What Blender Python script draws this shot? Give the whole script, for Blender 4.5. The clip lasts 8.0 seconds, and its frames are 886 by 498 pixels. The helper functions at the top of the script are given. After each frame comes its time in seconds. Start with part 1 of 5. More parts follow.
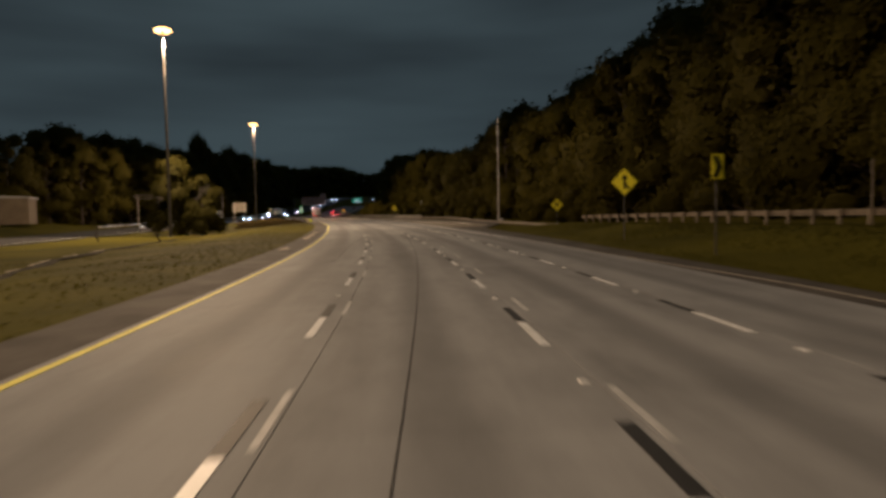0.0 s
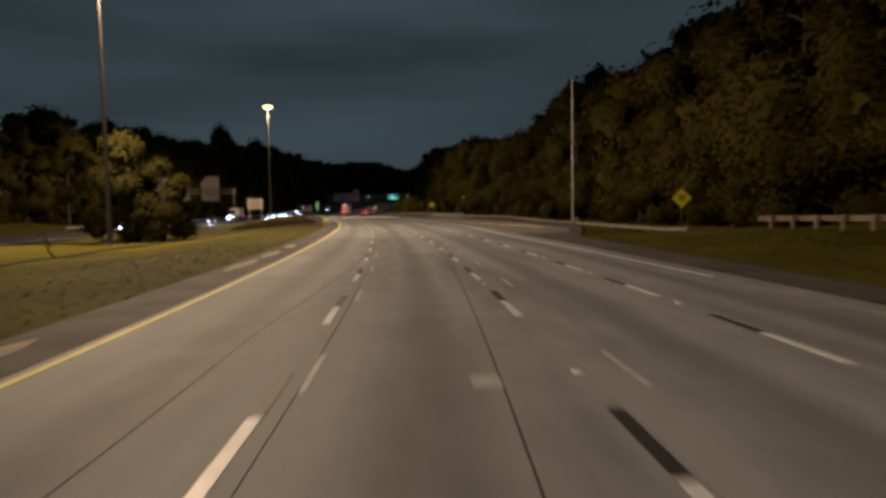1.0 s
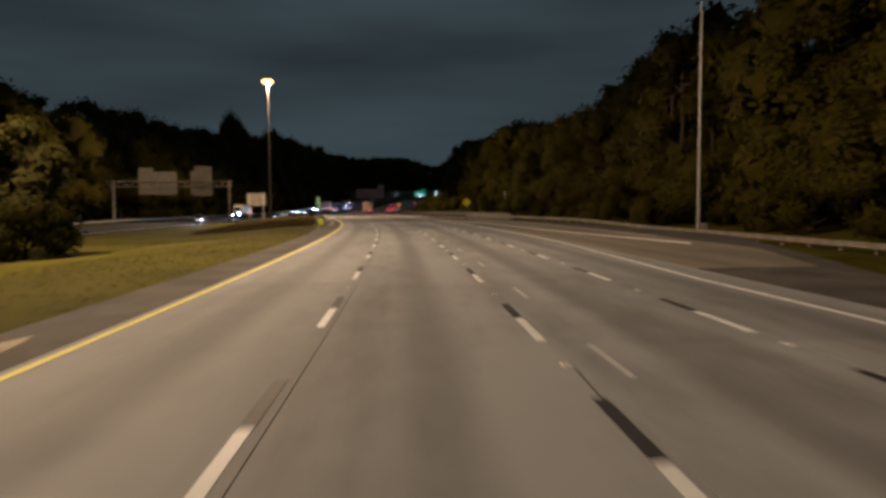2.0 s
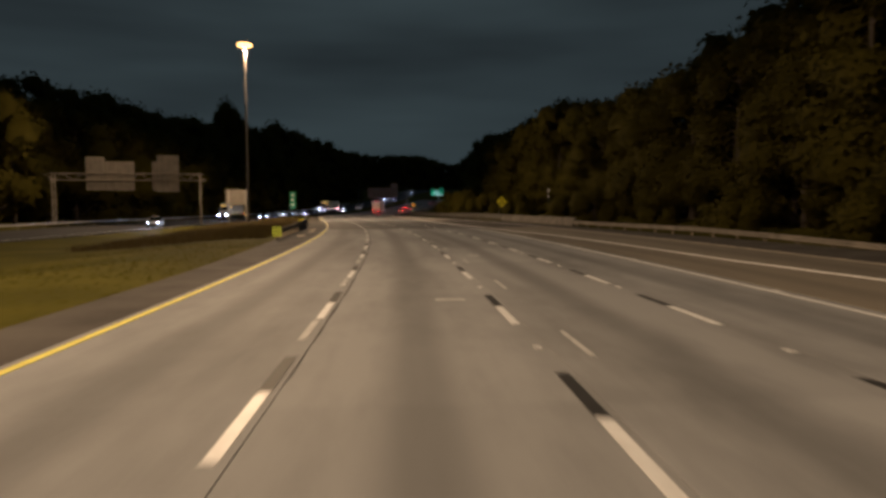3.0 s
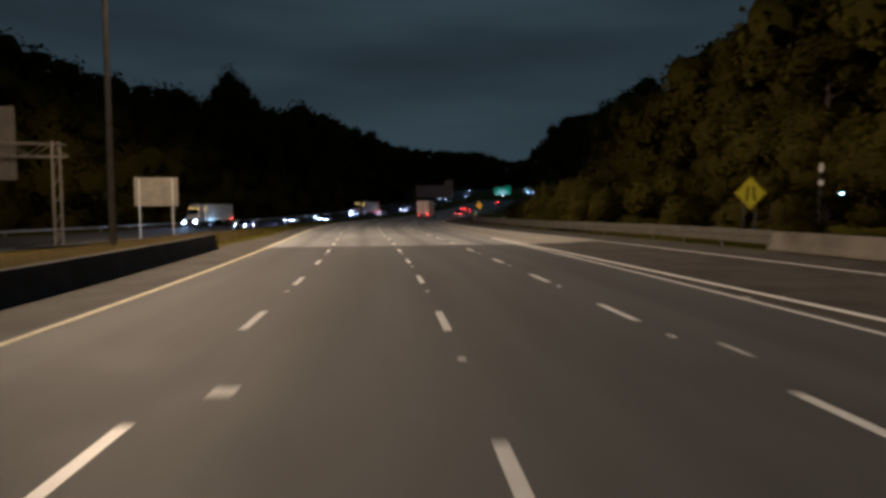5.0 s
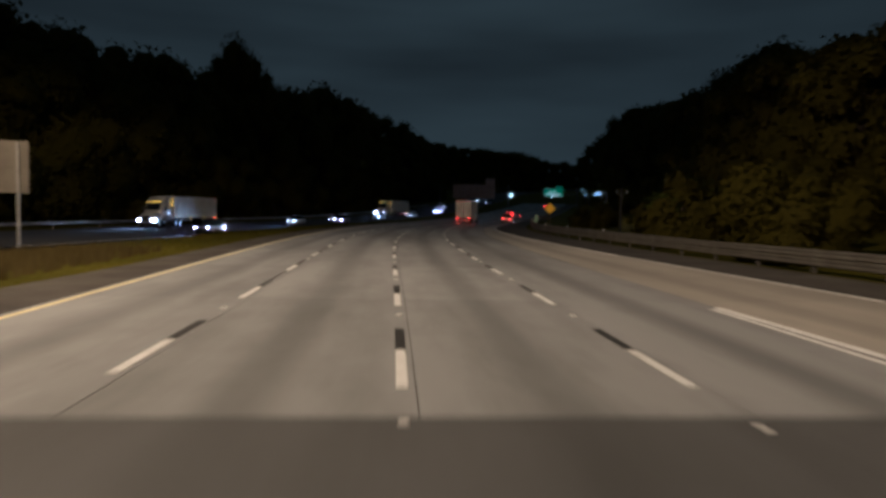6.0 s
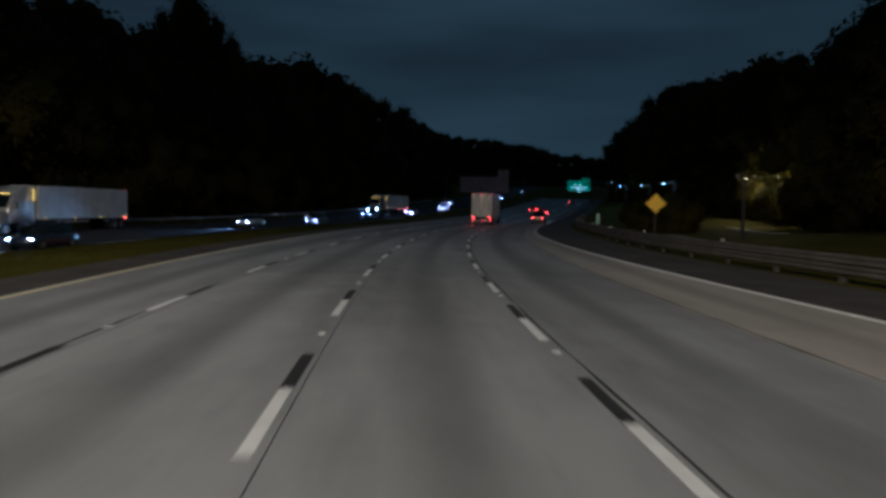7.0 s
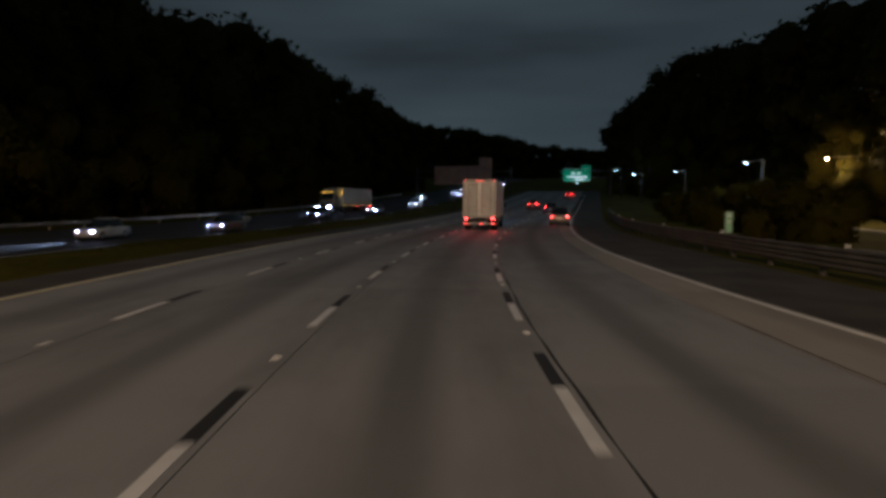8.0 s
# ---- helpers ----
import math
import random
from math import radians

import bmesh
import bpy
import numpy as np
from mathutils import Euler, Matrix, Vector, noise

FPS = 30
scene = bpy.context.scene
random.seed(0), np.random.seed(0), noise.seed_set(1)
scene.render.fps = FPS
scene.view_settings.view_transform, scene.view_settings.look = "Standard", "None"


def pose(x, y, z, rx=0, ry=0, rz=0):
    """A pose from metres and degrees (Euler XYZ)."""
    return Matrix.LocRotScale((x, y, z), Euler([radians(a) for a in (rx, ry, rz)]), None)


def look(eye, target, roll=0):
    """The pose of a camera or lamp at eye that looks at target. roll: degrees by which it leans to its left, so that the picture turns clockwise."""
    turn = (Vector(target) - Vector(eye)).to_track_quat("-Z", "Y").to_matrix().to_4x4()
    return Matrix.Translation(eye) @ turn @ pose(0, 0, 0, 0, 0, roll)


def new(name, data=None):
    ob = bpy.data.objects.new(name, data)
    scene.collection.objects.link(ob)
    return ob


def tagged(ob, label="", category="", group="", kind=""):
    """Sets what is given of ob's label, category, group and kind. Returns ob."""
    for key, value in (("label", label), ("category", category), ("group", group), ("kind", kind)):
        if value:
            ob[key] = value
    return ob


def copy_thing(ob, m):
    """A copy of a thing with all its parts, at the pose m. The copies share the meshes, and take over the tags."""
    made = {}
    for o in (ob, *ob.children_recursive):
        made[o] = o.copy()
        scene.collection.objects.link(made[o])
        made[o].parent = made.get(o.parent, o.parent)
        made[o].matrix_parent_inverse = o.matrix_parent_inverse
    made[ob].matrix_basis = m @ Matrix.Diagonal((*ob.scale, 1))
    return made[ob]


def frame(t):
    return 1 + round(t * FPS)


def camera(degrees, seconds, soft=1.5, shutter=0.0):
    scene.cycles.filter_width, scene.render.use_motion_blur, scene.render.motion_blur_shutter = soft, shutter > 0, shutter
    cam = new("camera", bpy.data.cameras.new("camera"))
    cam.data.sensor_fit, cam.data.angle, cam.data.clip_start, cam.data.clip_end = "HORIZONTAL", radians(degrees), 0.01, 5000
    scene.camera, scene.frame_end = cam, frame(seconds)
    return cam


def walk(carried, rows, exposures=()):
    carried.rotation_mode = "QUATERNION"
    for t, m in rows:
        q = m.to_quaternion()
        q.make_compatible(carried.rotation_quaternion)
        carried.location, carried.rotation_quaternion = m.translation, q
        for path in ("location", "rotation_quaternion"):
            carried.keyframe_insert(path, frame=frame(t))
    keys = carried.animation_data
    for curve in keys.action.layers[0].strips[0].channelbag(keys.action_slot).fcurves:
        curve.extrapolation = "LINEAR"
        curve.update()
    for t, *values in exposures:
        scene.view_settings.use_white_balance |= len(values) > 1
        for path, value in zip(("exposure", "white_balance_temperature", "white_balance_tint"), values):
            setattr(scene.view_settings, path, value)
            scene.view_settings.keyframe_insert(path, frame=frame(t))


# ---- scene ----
# The camera rides in a car down a night freeway, 2.15 m above the lanes.
cam = camera(67.0, 8.0, soft=3.3, shutter=0.3)
PATH = [
    (0, (5.234, -2.807, 2.150), (6.096, 17.141, 0.987), -0.96),
    (0.5, (5.178, 12.373, 2.150), (5.423, 32.335, 0.930), -1.16),
    (1, (4.644, 27.476, 2.150), (4.358, 47.436, 0.916), -0.98),
    (1.5, (3.712, 42.707, 2.150), (2.929, 62.651, 0.875), -0.89),
    (3, (-0.888, 88.261, 2.150), (-2.456, 108.160, 0.886), -0.21),
    (3.5, (-2.752, 103.506, 2.150), (-4.707, 123.373, 0.937), -0.95),
    (4, (-4.815, 118.508, 2.150), (-7.211, 138.324, 0.896), -0.73),
    (4.5, (-7.221, 133.668, 2.150), (-9.979, 153.435, 0.859), -0.34),
    (5, (-10.081, 149.358, 2.150), (-13.265, 169.066, 0.949), -0.36),
    (6.5, (-21.139, 196.495, 2.150), (-25.481, 215.984, 0.996), 1.73),
    (7, (-24.813, 211.533, 2.150), (-29.018, 231.045, 0.894), 1.19),
    (7.5, (-28.455, 226.375, 2.150), (-32.418, 245.932, 0.794), 0.69),
    (8, (-31.564, 241.501, 2.150), (-34.931, 261.167, 0.763), 0.41),
]
# the phone's own exposure and white balance drift as the lamps fall behind
EXPOSURES = [
    (0.0, 0.7, 5250, 10), (1.5, 0.65, 5150, 10), (3.0, 0.28, 5350, 10), (3.5, 0.05, 4950, 9), (4.0, 0.08, 4550, 8), (4.5, 0.15, 4850, 9),
    (5.2, 0.42, 4700, 9), (6.5, -0.4, 4700, 8), (7.0, -0.05, 4000, 3), (7.5, 0.33, 4600, 9), (8.0, 0.55, 5150, 13),
]
walk(cam, [(t, look(eye, target, roll)) for t, eye, target, roll in PATH], EXPOSURES)

# ---- lamps: sodium luminaires on the three masts, the third added out of view ----
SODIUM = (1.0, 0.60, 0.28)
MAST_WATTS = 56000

# ---- night sky and its dim light ----
world = bpy.data.worlds.new("night_sky")
scene.world = world
world.use_nodes = True
wn, wl = world.node_tree.nodes, world.node_tree.links
wn.clear()
w_out = wn.new("ShaderNodeOutputWorld")
w_bg = wn.new("ShaderNodeBackground")
w_co = wn.new("ShaderNodeTexCoord")
w_map = wn.new("ShaderNodeMapping")
w_map.inputs["Scale"].default_value = (1.0, 1.0, 6.0)
w_noise = wn.new("ShaderNodeTexNoise")
w_noise.inputs["Scale"].default_value = 1.7
w_noise.inputs["Detail"].default_value = 3.0
w_ramp = wn.new("ShaderNodeValToRGB")
w_ramp.color_ramp.elements[0].position = 0.30
w_ramp.color_ramp.elements[0].color = (0.0138, 0.0160, 0.0150, 1)
w_ramp.color_ramp.elements[1].position = 0.72
w_ramp.color_ramp.elements[1].color = (0.031, 0.0375, 0.0340, 1)
wl.new(w_co.outputs["Generated"], w_map.inputs["Vector"])
wl.new(w_map.outputs["Vector"], w_noise.inputs["Vector"])
wl.new(w_noise.outputs["Fac"], w_ramp.inputs["Fac"])
wl.new(w_ramp.outputs["Color"], w_bg.inputs["Color"])
w_bg.inputs["Strength"].default_value = 1.0
wl.new(w_bg.outputs["Background"], w_out.inputs["Surface"])

# ---- the plan: s metres along the yellow edge line, n metres to its right ----
K_S = [-200, -40, 0, 40, 80, 120, 160, 200, 240, 280, 310, 340, 900]
K_V = [0.0, 1.53, 1.558, 1.84, 0.692, 1.637, 2.084, 0.393, -3.846, -3.562, -2.4, 0.0, 0.0]
S_GRID = np.arange(-200.0, 900.0, 1.0)
_head = np.cumsum(np.interp(S_GRID, K_S, K_V) / 1000.0)
_head -= _head[200]
_x = np.cumsum(-np.sin(_head))
_y = np.cumsum(np.cos(_head))
_x -= _x[200]
_y -= _y[200]


def rise(s):
    """The road climbs beyond the bend."""
    d = np.clip(np.asarray(s, float) - 285.0, 0.0, 100.0)
    return 0.00026 * d * d + 0.052 * np.clip(np.asarray(s, float) - 385.0, 0.0, 200.0)


def cross_fall(s, n):
    """The ramp side of the left-hand bend is banked up."""
    s, n = np.asarray(s, float), np.asarray(n, float)
    return 0.02 * np.clip(n - 15.5, 0.0, 12.0) * np.interp(s, [80, 125, 190, 215], [0, 1, 1, 0])


def step01(a, b, v):
    u = np.clip((np.asarray(v, float) - a) / (b - a), 0.0, 1.0)
    return u * u * (3 - 2 * u)


def pave_right(s):
    return np.interp(s, [-60, 0, 30, 60, 72, 84, 100, 125, 150, 181, 195, 218, 235, 253, 277, 302, 900],
                     [16.5, 16.5, 16.6, 17.3, 17.9, 22.0, 27.0, 25.3, 23.8, 23.6, 23.3, 22.9, 21.9, 20.6, 20.2, 19.3, 19.3])


def barrier_right(s):
    return np.interp(s, [78, 105, 125, 150, 181, 195, 218, 235, 253, 277, 302, 900], [28.9, 28.0, 26.0, 24.5, 24.3, 24.0, 23.6, 22.6, 21.3, 20.9, 20.0, 20.0])


def edge_right(s):
    return np.interp(s, [-60, 15, 26, 38, 54, 76, 98, 196], [15.6, 15.6, 14.85, 14.25, 13.95, 13.6, 14.5, 14.6])


def gore_left(s):
    return np.interp(s, [92, 105, 112, 133, 142, 151, 168, 196], [20.6, 18.7, 17.9, 17.1, 16.3, 15.8, 15.25, 14.75])


def ground_height(s, n):
    """The lie of the grass beside the road."""
    s, n = np.asarray(s, float), np.asarray(n, float)
    left = -0.85 * step01(-4.5, -17, n)
    bank = np.interp(s, [-60, 25, 40, 68, 82], [1.25, 1.2, 1.05, 0.6, 0.0]) * step01(pave_right(s) + 0.5, 27.0, n) * (n > 0)
    bank = bank - 0.42 * np.interp(s, [66, 78, 112, 130], [0, 1, 1, 0]) * step01(22, 28, n)
    wood = 2.0 * step01(31, 52, n) * step01(300, 260, s) + 3.0 * step01(-45, -80, n)
    hill = 2.0 * step01(430, 540, s)
    return rise(s) + left + bank + wood + hill + cross_fall(s, n) - 0.05


def spot(s, n, z=0.0):
    """World place of plan coordinates, z above the road level."""
    x, y, h = (float(np.interp(s, S_GRID, a)) for a in (_x, _y, _head))
    return Vector((x + n * math.cos(h), y + n * math.sin(h), float(rise(s) + cross_fall(s, n)) + z))


def on_ground(s, n, z=0.0):
    p = spot(s, n)
    p.z = float(ground_height(s, n)) + z
    return p


def heading(s):
    """Degrees by which the road's way turns left of +y."""
    return math.degrees(float(np.interp(s, S_GRID, _head)))


# ---- materials ----
def material(name, color, rough=0.6, metal=0.0, second=None, scale=8.0, fine=60.0, bump=0.0, spread=0.5, coords="Object", vary=0.0, spec=0.5):
    m = bpy.data.materials.new(name)
    m.use_nodes = True
    nt = m.node_tree
    b = nt.nodes["Principled BSDF"]
    b.inputs["Roughness"].default_value = rough
    b.inputs["Metallic"].default_value = metal
    b.inputs["Specular IOR Level"].default_value = spec
    co = nt.nodes.new("ShaderNodeTexCoord")
    big = nt.nodes.new("ShaderNodeTexNoise")
    big.inputs["Scale"].default_value = scale
    big.inputs["Detail"].default_value = 6.0
    nt.links.new(co.outputs[coords], big.inputs["Vector"])
    grain = nt.nodes.new("ShaderNodeTexNoise")
    grain.inputs["Scale"].default_value = fine
    grain.inputs["Detail"].default_value = 3.0
    nt.links.new(co.outputs[coords], grain.inputs["Vector"])
    add = nt.nodes.new("ShaderNodeMath")
    add.operation = "MULTIPLY_ADD"
    add.inputs[1].default_value = 0.35
    nt.links.new(grain.outputs["Fac"], add.inputs[0])
    nt.links.new(big.outputs["Fac"], add.inputs[2])
    ramp = nt.nodes.new("ShaderNodeValToRGB")
    ramp.color_ramp.elements[0].position = 0.675 - 0.3 * spread
    ramp.color_ramp.elements[1].position = 0.675 + 0.3 * spread
    second = second or tuple(c * 0.72 for c in color)
    ramp.color_ramp.elements[0].color = (*second, 1)
    ramp.color_ramp.elements[1].color = (*color, 1)
    nt.links.new(add.outputs[0], ramp.inputs["Fac"])
    last = ramp.outputs["Color"]
    if vary:
        info = nt.nodes.new("ShaderNodeObjectInfo")
        hsv = nt.nodes.new("ShaderNodeHueSaturation")
        mr = nt.nodes.new("ShaderNodeMapRange")
        mr.inputs["To Min"].default_value = 1 - vary
        mr.inputs["To Max"].default_value = 1 + vary
        nt.links.new(info.outputs["Random"], mr.inputs["Value"])
        nt.links.new(mr.outputs["Result"], hsv.inputs["Value"])
        nt.links.new(last, hsv.inputs["Color"])
        last = hsv.outputs["Color"]
    nt.links.new(last, b.inputs["Base Color"])
    if bump:
        bp = nt.nodes.new("ShaderNodeBump")
        bp.inputs["Strength"].default_value = bump
        bp.inputs["Distance"].default_value = 0.02
        nt.links.new(grain.outputs["Fac"], bp.inputs["Height"])
        nt.links.new(bp.outputs["Normal"], b.inputs["Normal"])
    return m


def glowing(name, color, strength):
    m = bpy.data.materials.new(name)
    m.use_nodes = True
    b = m.node_tree.nodes["Principled BSDF"]
    b.inputs["Base Color"].default_value = (*[0.03 * min(1.0, c) for c in color], 1)
    b.inputs["Emission Color"].default_value = (*color, 1)
    b.inputs["Emission Strength"].default_value = strength
    return m


def pavement_material(name, light, dark, oil):
    """Paving with wheel-track wear and oil stains along each 3.66 m lane (UV in metres: n, s)."""
    m = bpy.data.materials.new(name)
    m.use_nodes = True
    nt, b = m.node_tree, m.node_tree.nodes["Principled BSDF"]
    L, N = nt.links.new, nt.nodes.new
    uv = N("ShaderNodeUVMap")
    sep = N("ShaderNodeSeparateXYZ")
    L(uv.outputs["UV"], sep.inputs[0])
    lane = N("ShaderNodeMath"); lane.operation = "DIVIDE"; lane.inputs[1].default_value = 3.66
    L(sep.outputs["X"], lane.inputs[0])
    fr = N("ShaderNodeMath"); fr.operation = "FRACT"
    L(lane.outputs[0], fr.inputs[0])
    off = N("ShaderNodeMath"); off.operation = "SUBTRACT"; off.inputs[1].default_value = 0.5
    L(fr.outputs[0], off.inputs[0])
    ab = N("ShaderNodeMath"); ab.operation = "ABSOLUTE"
    L(off.outputs[0], ab.inputs[0])
    band = N("ShaderNodeMapRange"); band.interpolation_type = "SMOOTHSTEP"
    band.inputs["From Min"].default_value = 0.02; band.inputs["From Max"].default_value = 0.2
    band.inputs["To Min"].default_value = 1.0; band.inputs["To Max"].default_value = 0.0
    L(ab.outputs[0], band.inputs["Value"])
    mp = N("ShaderNodeMapping"); mp.inputs["Scale"].default_value = (0.55, 0.05, 1)
    L(uv.outputs["UV"], mp.inputs["Vector"])
    n1 = N("ShaderNodeTexNoise"); n1.inputs["Scale"].default_value = 1.0; n1.inputs["Detail"].default_value = 6
    L(mp.outputs["Vector"], n1.inputs["Vector"])
    mp2 = N("ShaderNodeMapping"); mp2.inputs["Scale"].default_value = (1.2, 0.5, 1)
    L(uv.outputs["UV"], mp2.inputs["Vector"])
    n2 = N("ShaderNodeTexNoise"); n2.inputs["Scale"].default_value = 1.0; n2.inputs["Detail"].default_value = 8; n2.inputs["Roughness"].default_value = 0.65
    L(mp2.outputs["Vector"], n2.inputs["Vector"])
    n3 = N("ShaderNodeTexNoise"); n3.inputs["Scale"].default_value = 45.0; n3.inputs["Detail"].default_value = 3
    L(uv.outputs["UV"], n3.inputs["Vector"])
    mix = N("ShaderNodeMath"); mix.operation = "MULTIPLY_ADD"; mix.inputs[1].default_value = 0.55
    L(n2.outputs["Fac"], mix.inputs[0]); L(n1.outputs["Fac"], mix.inputs[2])
    mix2 = N("ShaderNodeMath"); mix2.operation = "MULTIPLY_ADD"; mix2.inputs[1].default_value = 0.25
    L(n3.outputs["Fac"], mix2.inputs[0]); L(mix.outputs[0], mix2.inputs[2])
    ramp = N("ShaderNodeValToRGB")
    ramp.color_ramp.elements[0].position = 0.62; ramp.color_ramp.elements[1].position = 1.15
    ramp.color_ramp.elements[0].color = (*dark, 1); ramp.color_ramp.elements[1].color = (*light, 1)
    L(mix2.outputs[0], ramp.inputs["Fac"])
    st = N("ShaderNodeMath"); st.operation = "MULTIPLY"
    L(band.outputs["Result"], st.inputs[0]); L(n1.outputs["Fac"], st.inputs[1])
    st2 = N("ShaderNodeMath"); st2.operation = "MULTIPLY"; st2.inputs[1].default_value = oil
    L(st.outputs[0], st2.inputs[0])
    mc = N("ShaderNodeMix"); mc.data_type = "RGBA"
    mc.inputs[7].default_value = (dark[0] * 0.45, dark[1] * 0.45, dark[2] * 0.46, 1)
    L(st2.outputs[0], mc.inputs[0]); L(ramp.outputs["Color"], mc.inputs[6])
    info = N("ShaderNodeObjectInfo")
    mr = N("ShaderNodeMapRange"); mr.inputs["To Min"].default_value = 0.90; mr.inputs["To Max"].default_value = 1.08
    L(info.outputs["Random"], mr.inputs["Value"])
    hsv = N("ShaderNodeHueSaturation")
    L(mr.outputs["Result"], hsv.inputs["Value"]); L(mc.outputs[2], hsv.inputs["Color"])
    L(hsv.outputs["Color"], b.inputs["Base Color"])
    rr = N("ShaderNodeMapRange"); rr.inputs["To Min"].default_value = 0.62; rr.inputs["To Max"].default_value = 0.9
    L(n2.outputs["Fac"], rr.inputs["Value"]); L(rr.outputs["Result"], b.inputs["Roughness"])
    bp = N("ShaderNodeBump"); bp.inputs["Strength"].default_value = 0.25; bp.inputs["Distance"].default_value = 0.01
    L(n3.outputs["Fac"], bp.inputs["Height"]); L(bp.outputs["Normal"], b.inputs["Normal"])
    return m


def leaf_material(name, a, c):
    m = bpy.data.materials.new(name)
    m.use_nodes = True
    nt, b = m.node_tree, m.node_tree.nodes["Principled BSDF"]
    geo = nt.nodes.new("ShaderNodeNewGeometry")
    info = nt.nodes.new("ShaderNodeObjectInfo")
    add = nt.nodes.new("ShaderNodeMath"); add.operation = "MULTIPLY_ADD"; add.inputs[1].default_value = 0.5
    half = nt.nodes.new("ShaderNodeMath"); half.operation = "MULTIPLY"; half.inputs[1].default_value = 0.5
    nt.links.new(geo.outputs["Random Per Island"], add.inputs[0])
    nt.links.new(info.outputs["Random"], half.inputs[0])
    nt.links.new(half.outputs[0], add.inputs[2])
    ramp = nt.nodes.new("ShaderNodeValToRGB")
    ramp.color_ramp.elements[0].color = (*a, 1)
    ramp.color_ramp.elements[1].color = (*c, 1)
    nt.links.new(add.outputs[0], ramp.inputs["Fac"])
    nt.links.new(ramp.outputs["Color"], b.inputs["Base Color"])
    b.inputs["Roughness"].default_value = 0.7
    b.inputs["Specular IOR Level"].default_value = 0.08
    # light shines through thin leaves
    lit = nt.nodes.new("ShaderNodeBsdfTranslucent")
    both = nt.nodes.new("ShaderNodeMixShader")
    both.inputs["Fac"].default_value = 0.4
    nt.links.new(ramp.outputs["Color"], lit.inputs["Color"])
    nt.links.new(b.outputs["BSDF"], both.inputs[1])
    nt.links.new(lit.outputs["BSDF"], both.inputs[2])
    nt.links.new(both.outputs["Shader"], nt.nodes["Material Output"].inputs["Surface"])
    return m


M_CONCRETE = pavement_material("lane_concrete", (0.30, 0.312, 0.328), (0.148, 0.153, 0.160), 0.85)
M_RAMP = pavement_material("ramp_concrete", (0.215, 0.193, 0.155), (0.135, 0.120, 0.098), 0.5)
M_ASPHALT = pavement_material("bridge_overlay", (0.092, 0.095, 0.10), (0.053, 0.054, 0.057), 0.4)
M_FARROAD = pavement_material("oncoming_asphalt", (0.060, 0.060, 0.062), (0.036, 0.036, 0.038), 0.4)
M_FARROAD.node_tree.nodes["Principled BSDF"].inputs["Specular IOR Level"].default_value = 0.15
M_PALE = pavement_material("ramp_lane_concrete", (0.40, 0.382, 0.345), (0.27, 0.255, 0.228), 0.6)
M_SHOULDER = material("shoulder_asphalt", (0.10, 0.092, 0.084), 0.85, second=(0.055, 0.05, 0.046), scale=0.5, fine=9, bump=0.3, spec=0.25)
M_JOINT = material("joint_tar", (0.03, 0.03, 0.03), 0.8, scale=3)
M_WHITE = material("white_road_paint", (0.86, 0.88, 0.90), 0.45, second=(0.72, 0.73, 0.74), scale=3.0, fine=30, bump=0.2)
M_OLDWHITE = material("faded_road_paint", (0.56, 0.57, 0.58), 0.6, second=(0.38, 0.385, 0.39), scale=4.0, fine=40)
M_YELLOW = material("yellow_road_paint", (0.87, 0.82, 0.15), 0.7, second=(0.72, 0.66, 0.10), scale=2.0, fine=30, bump=0.2)
M_WORNLINE = material("worn_tan_road_paint", (0.36, 0.33, 0.27), 0.8, second=(0.22, 0.21, 0.18), scale=1.5, fine=30)
# yellow line's paler look under brighter exposure is put into this colour
M_CREAM = material("worn_cream_road_paint", (0.82, 0.76, 0.46), 0.7, second=(0.66, 0.60, 0.34), scale=2.0, fine=30, bump=0.2)
M_BLACK = material("black_contrast_paint", (0.035, 0.035, 0.036), 0.6, scale=4.0, fine=40)
M_GRASS = material("mown_grass", (0.092, 0.083, 0.007), 0.9, second=(0.058, 0.054, 0.005), scale=0.16, fine=5.0, bump=0.3, spec=0.05)
M_BLADE = leaf_material("grass_blade", (0.072, 0.067, 0.005), (0.092, 0.085, 0.006))
M_LEAF = leaf_material("wood_leaf", (0.050, 0.043, 0.003), (0.072, 0.063, 0.005))
M_LEAF2 = leaf_material("bush_leaf", (0.034, 0.032, 0.004), (0.056, 0.052, 0.007))
# green leaf, lightened to stand in for lamplight on the bush
M_LITLEAF = leaf_material("green_bush_leaf", (0.045, 0.060, 0.008), (0.075, 0.092, 0.012))
M_BARK = material("bark", (0.055, 0.042, 0.030), 0.9, scale=3, fine=25, bump=0.6)
M_GALV = material("galvanised_steel", (0.42, 0.42, 0.41), 0.5, 0.6, scale=3, fine=40, bump=0.1)
M_POLE = material("weathered_steel", (0.085, 0.08, 0.072), 0.8, 0.1, second=(0.055, 0.05, 0.045), scale=2, fine=20)
M_DULLRAIL = material("dull_guardrail_steel", (0.13, 0.122, 0.108), 0.75, 0.2, second=(0.085, 0.08, 0.07), scale=1.2, fine=25)
M_BANKRAIL = material("weathered_tan_rail", (0.20, 0.165, 0.12), 0.8, 0.0, second=(0.12, 0.10, 0.07), scale=1.5, fine=25, bump=0.2)
M_SIGNPOST = material("dark_sign_post_steel", (0.075, 0.070, 0.060), 0.8, 0.1, scale=3, fine=30)
M_MIDRAIL = material("weathered_guardrail_steel", (0.25, 0.225, 0.19), 0.7, 0.2, second=(0.16, 0.145, 0.12), scale=1.2, fine=25)
M_SIGNBACK = material("sign_back_aluminium", (0.19, 0.172, 0.142), 0.6, 0.1, scale=0.9, fine=20)
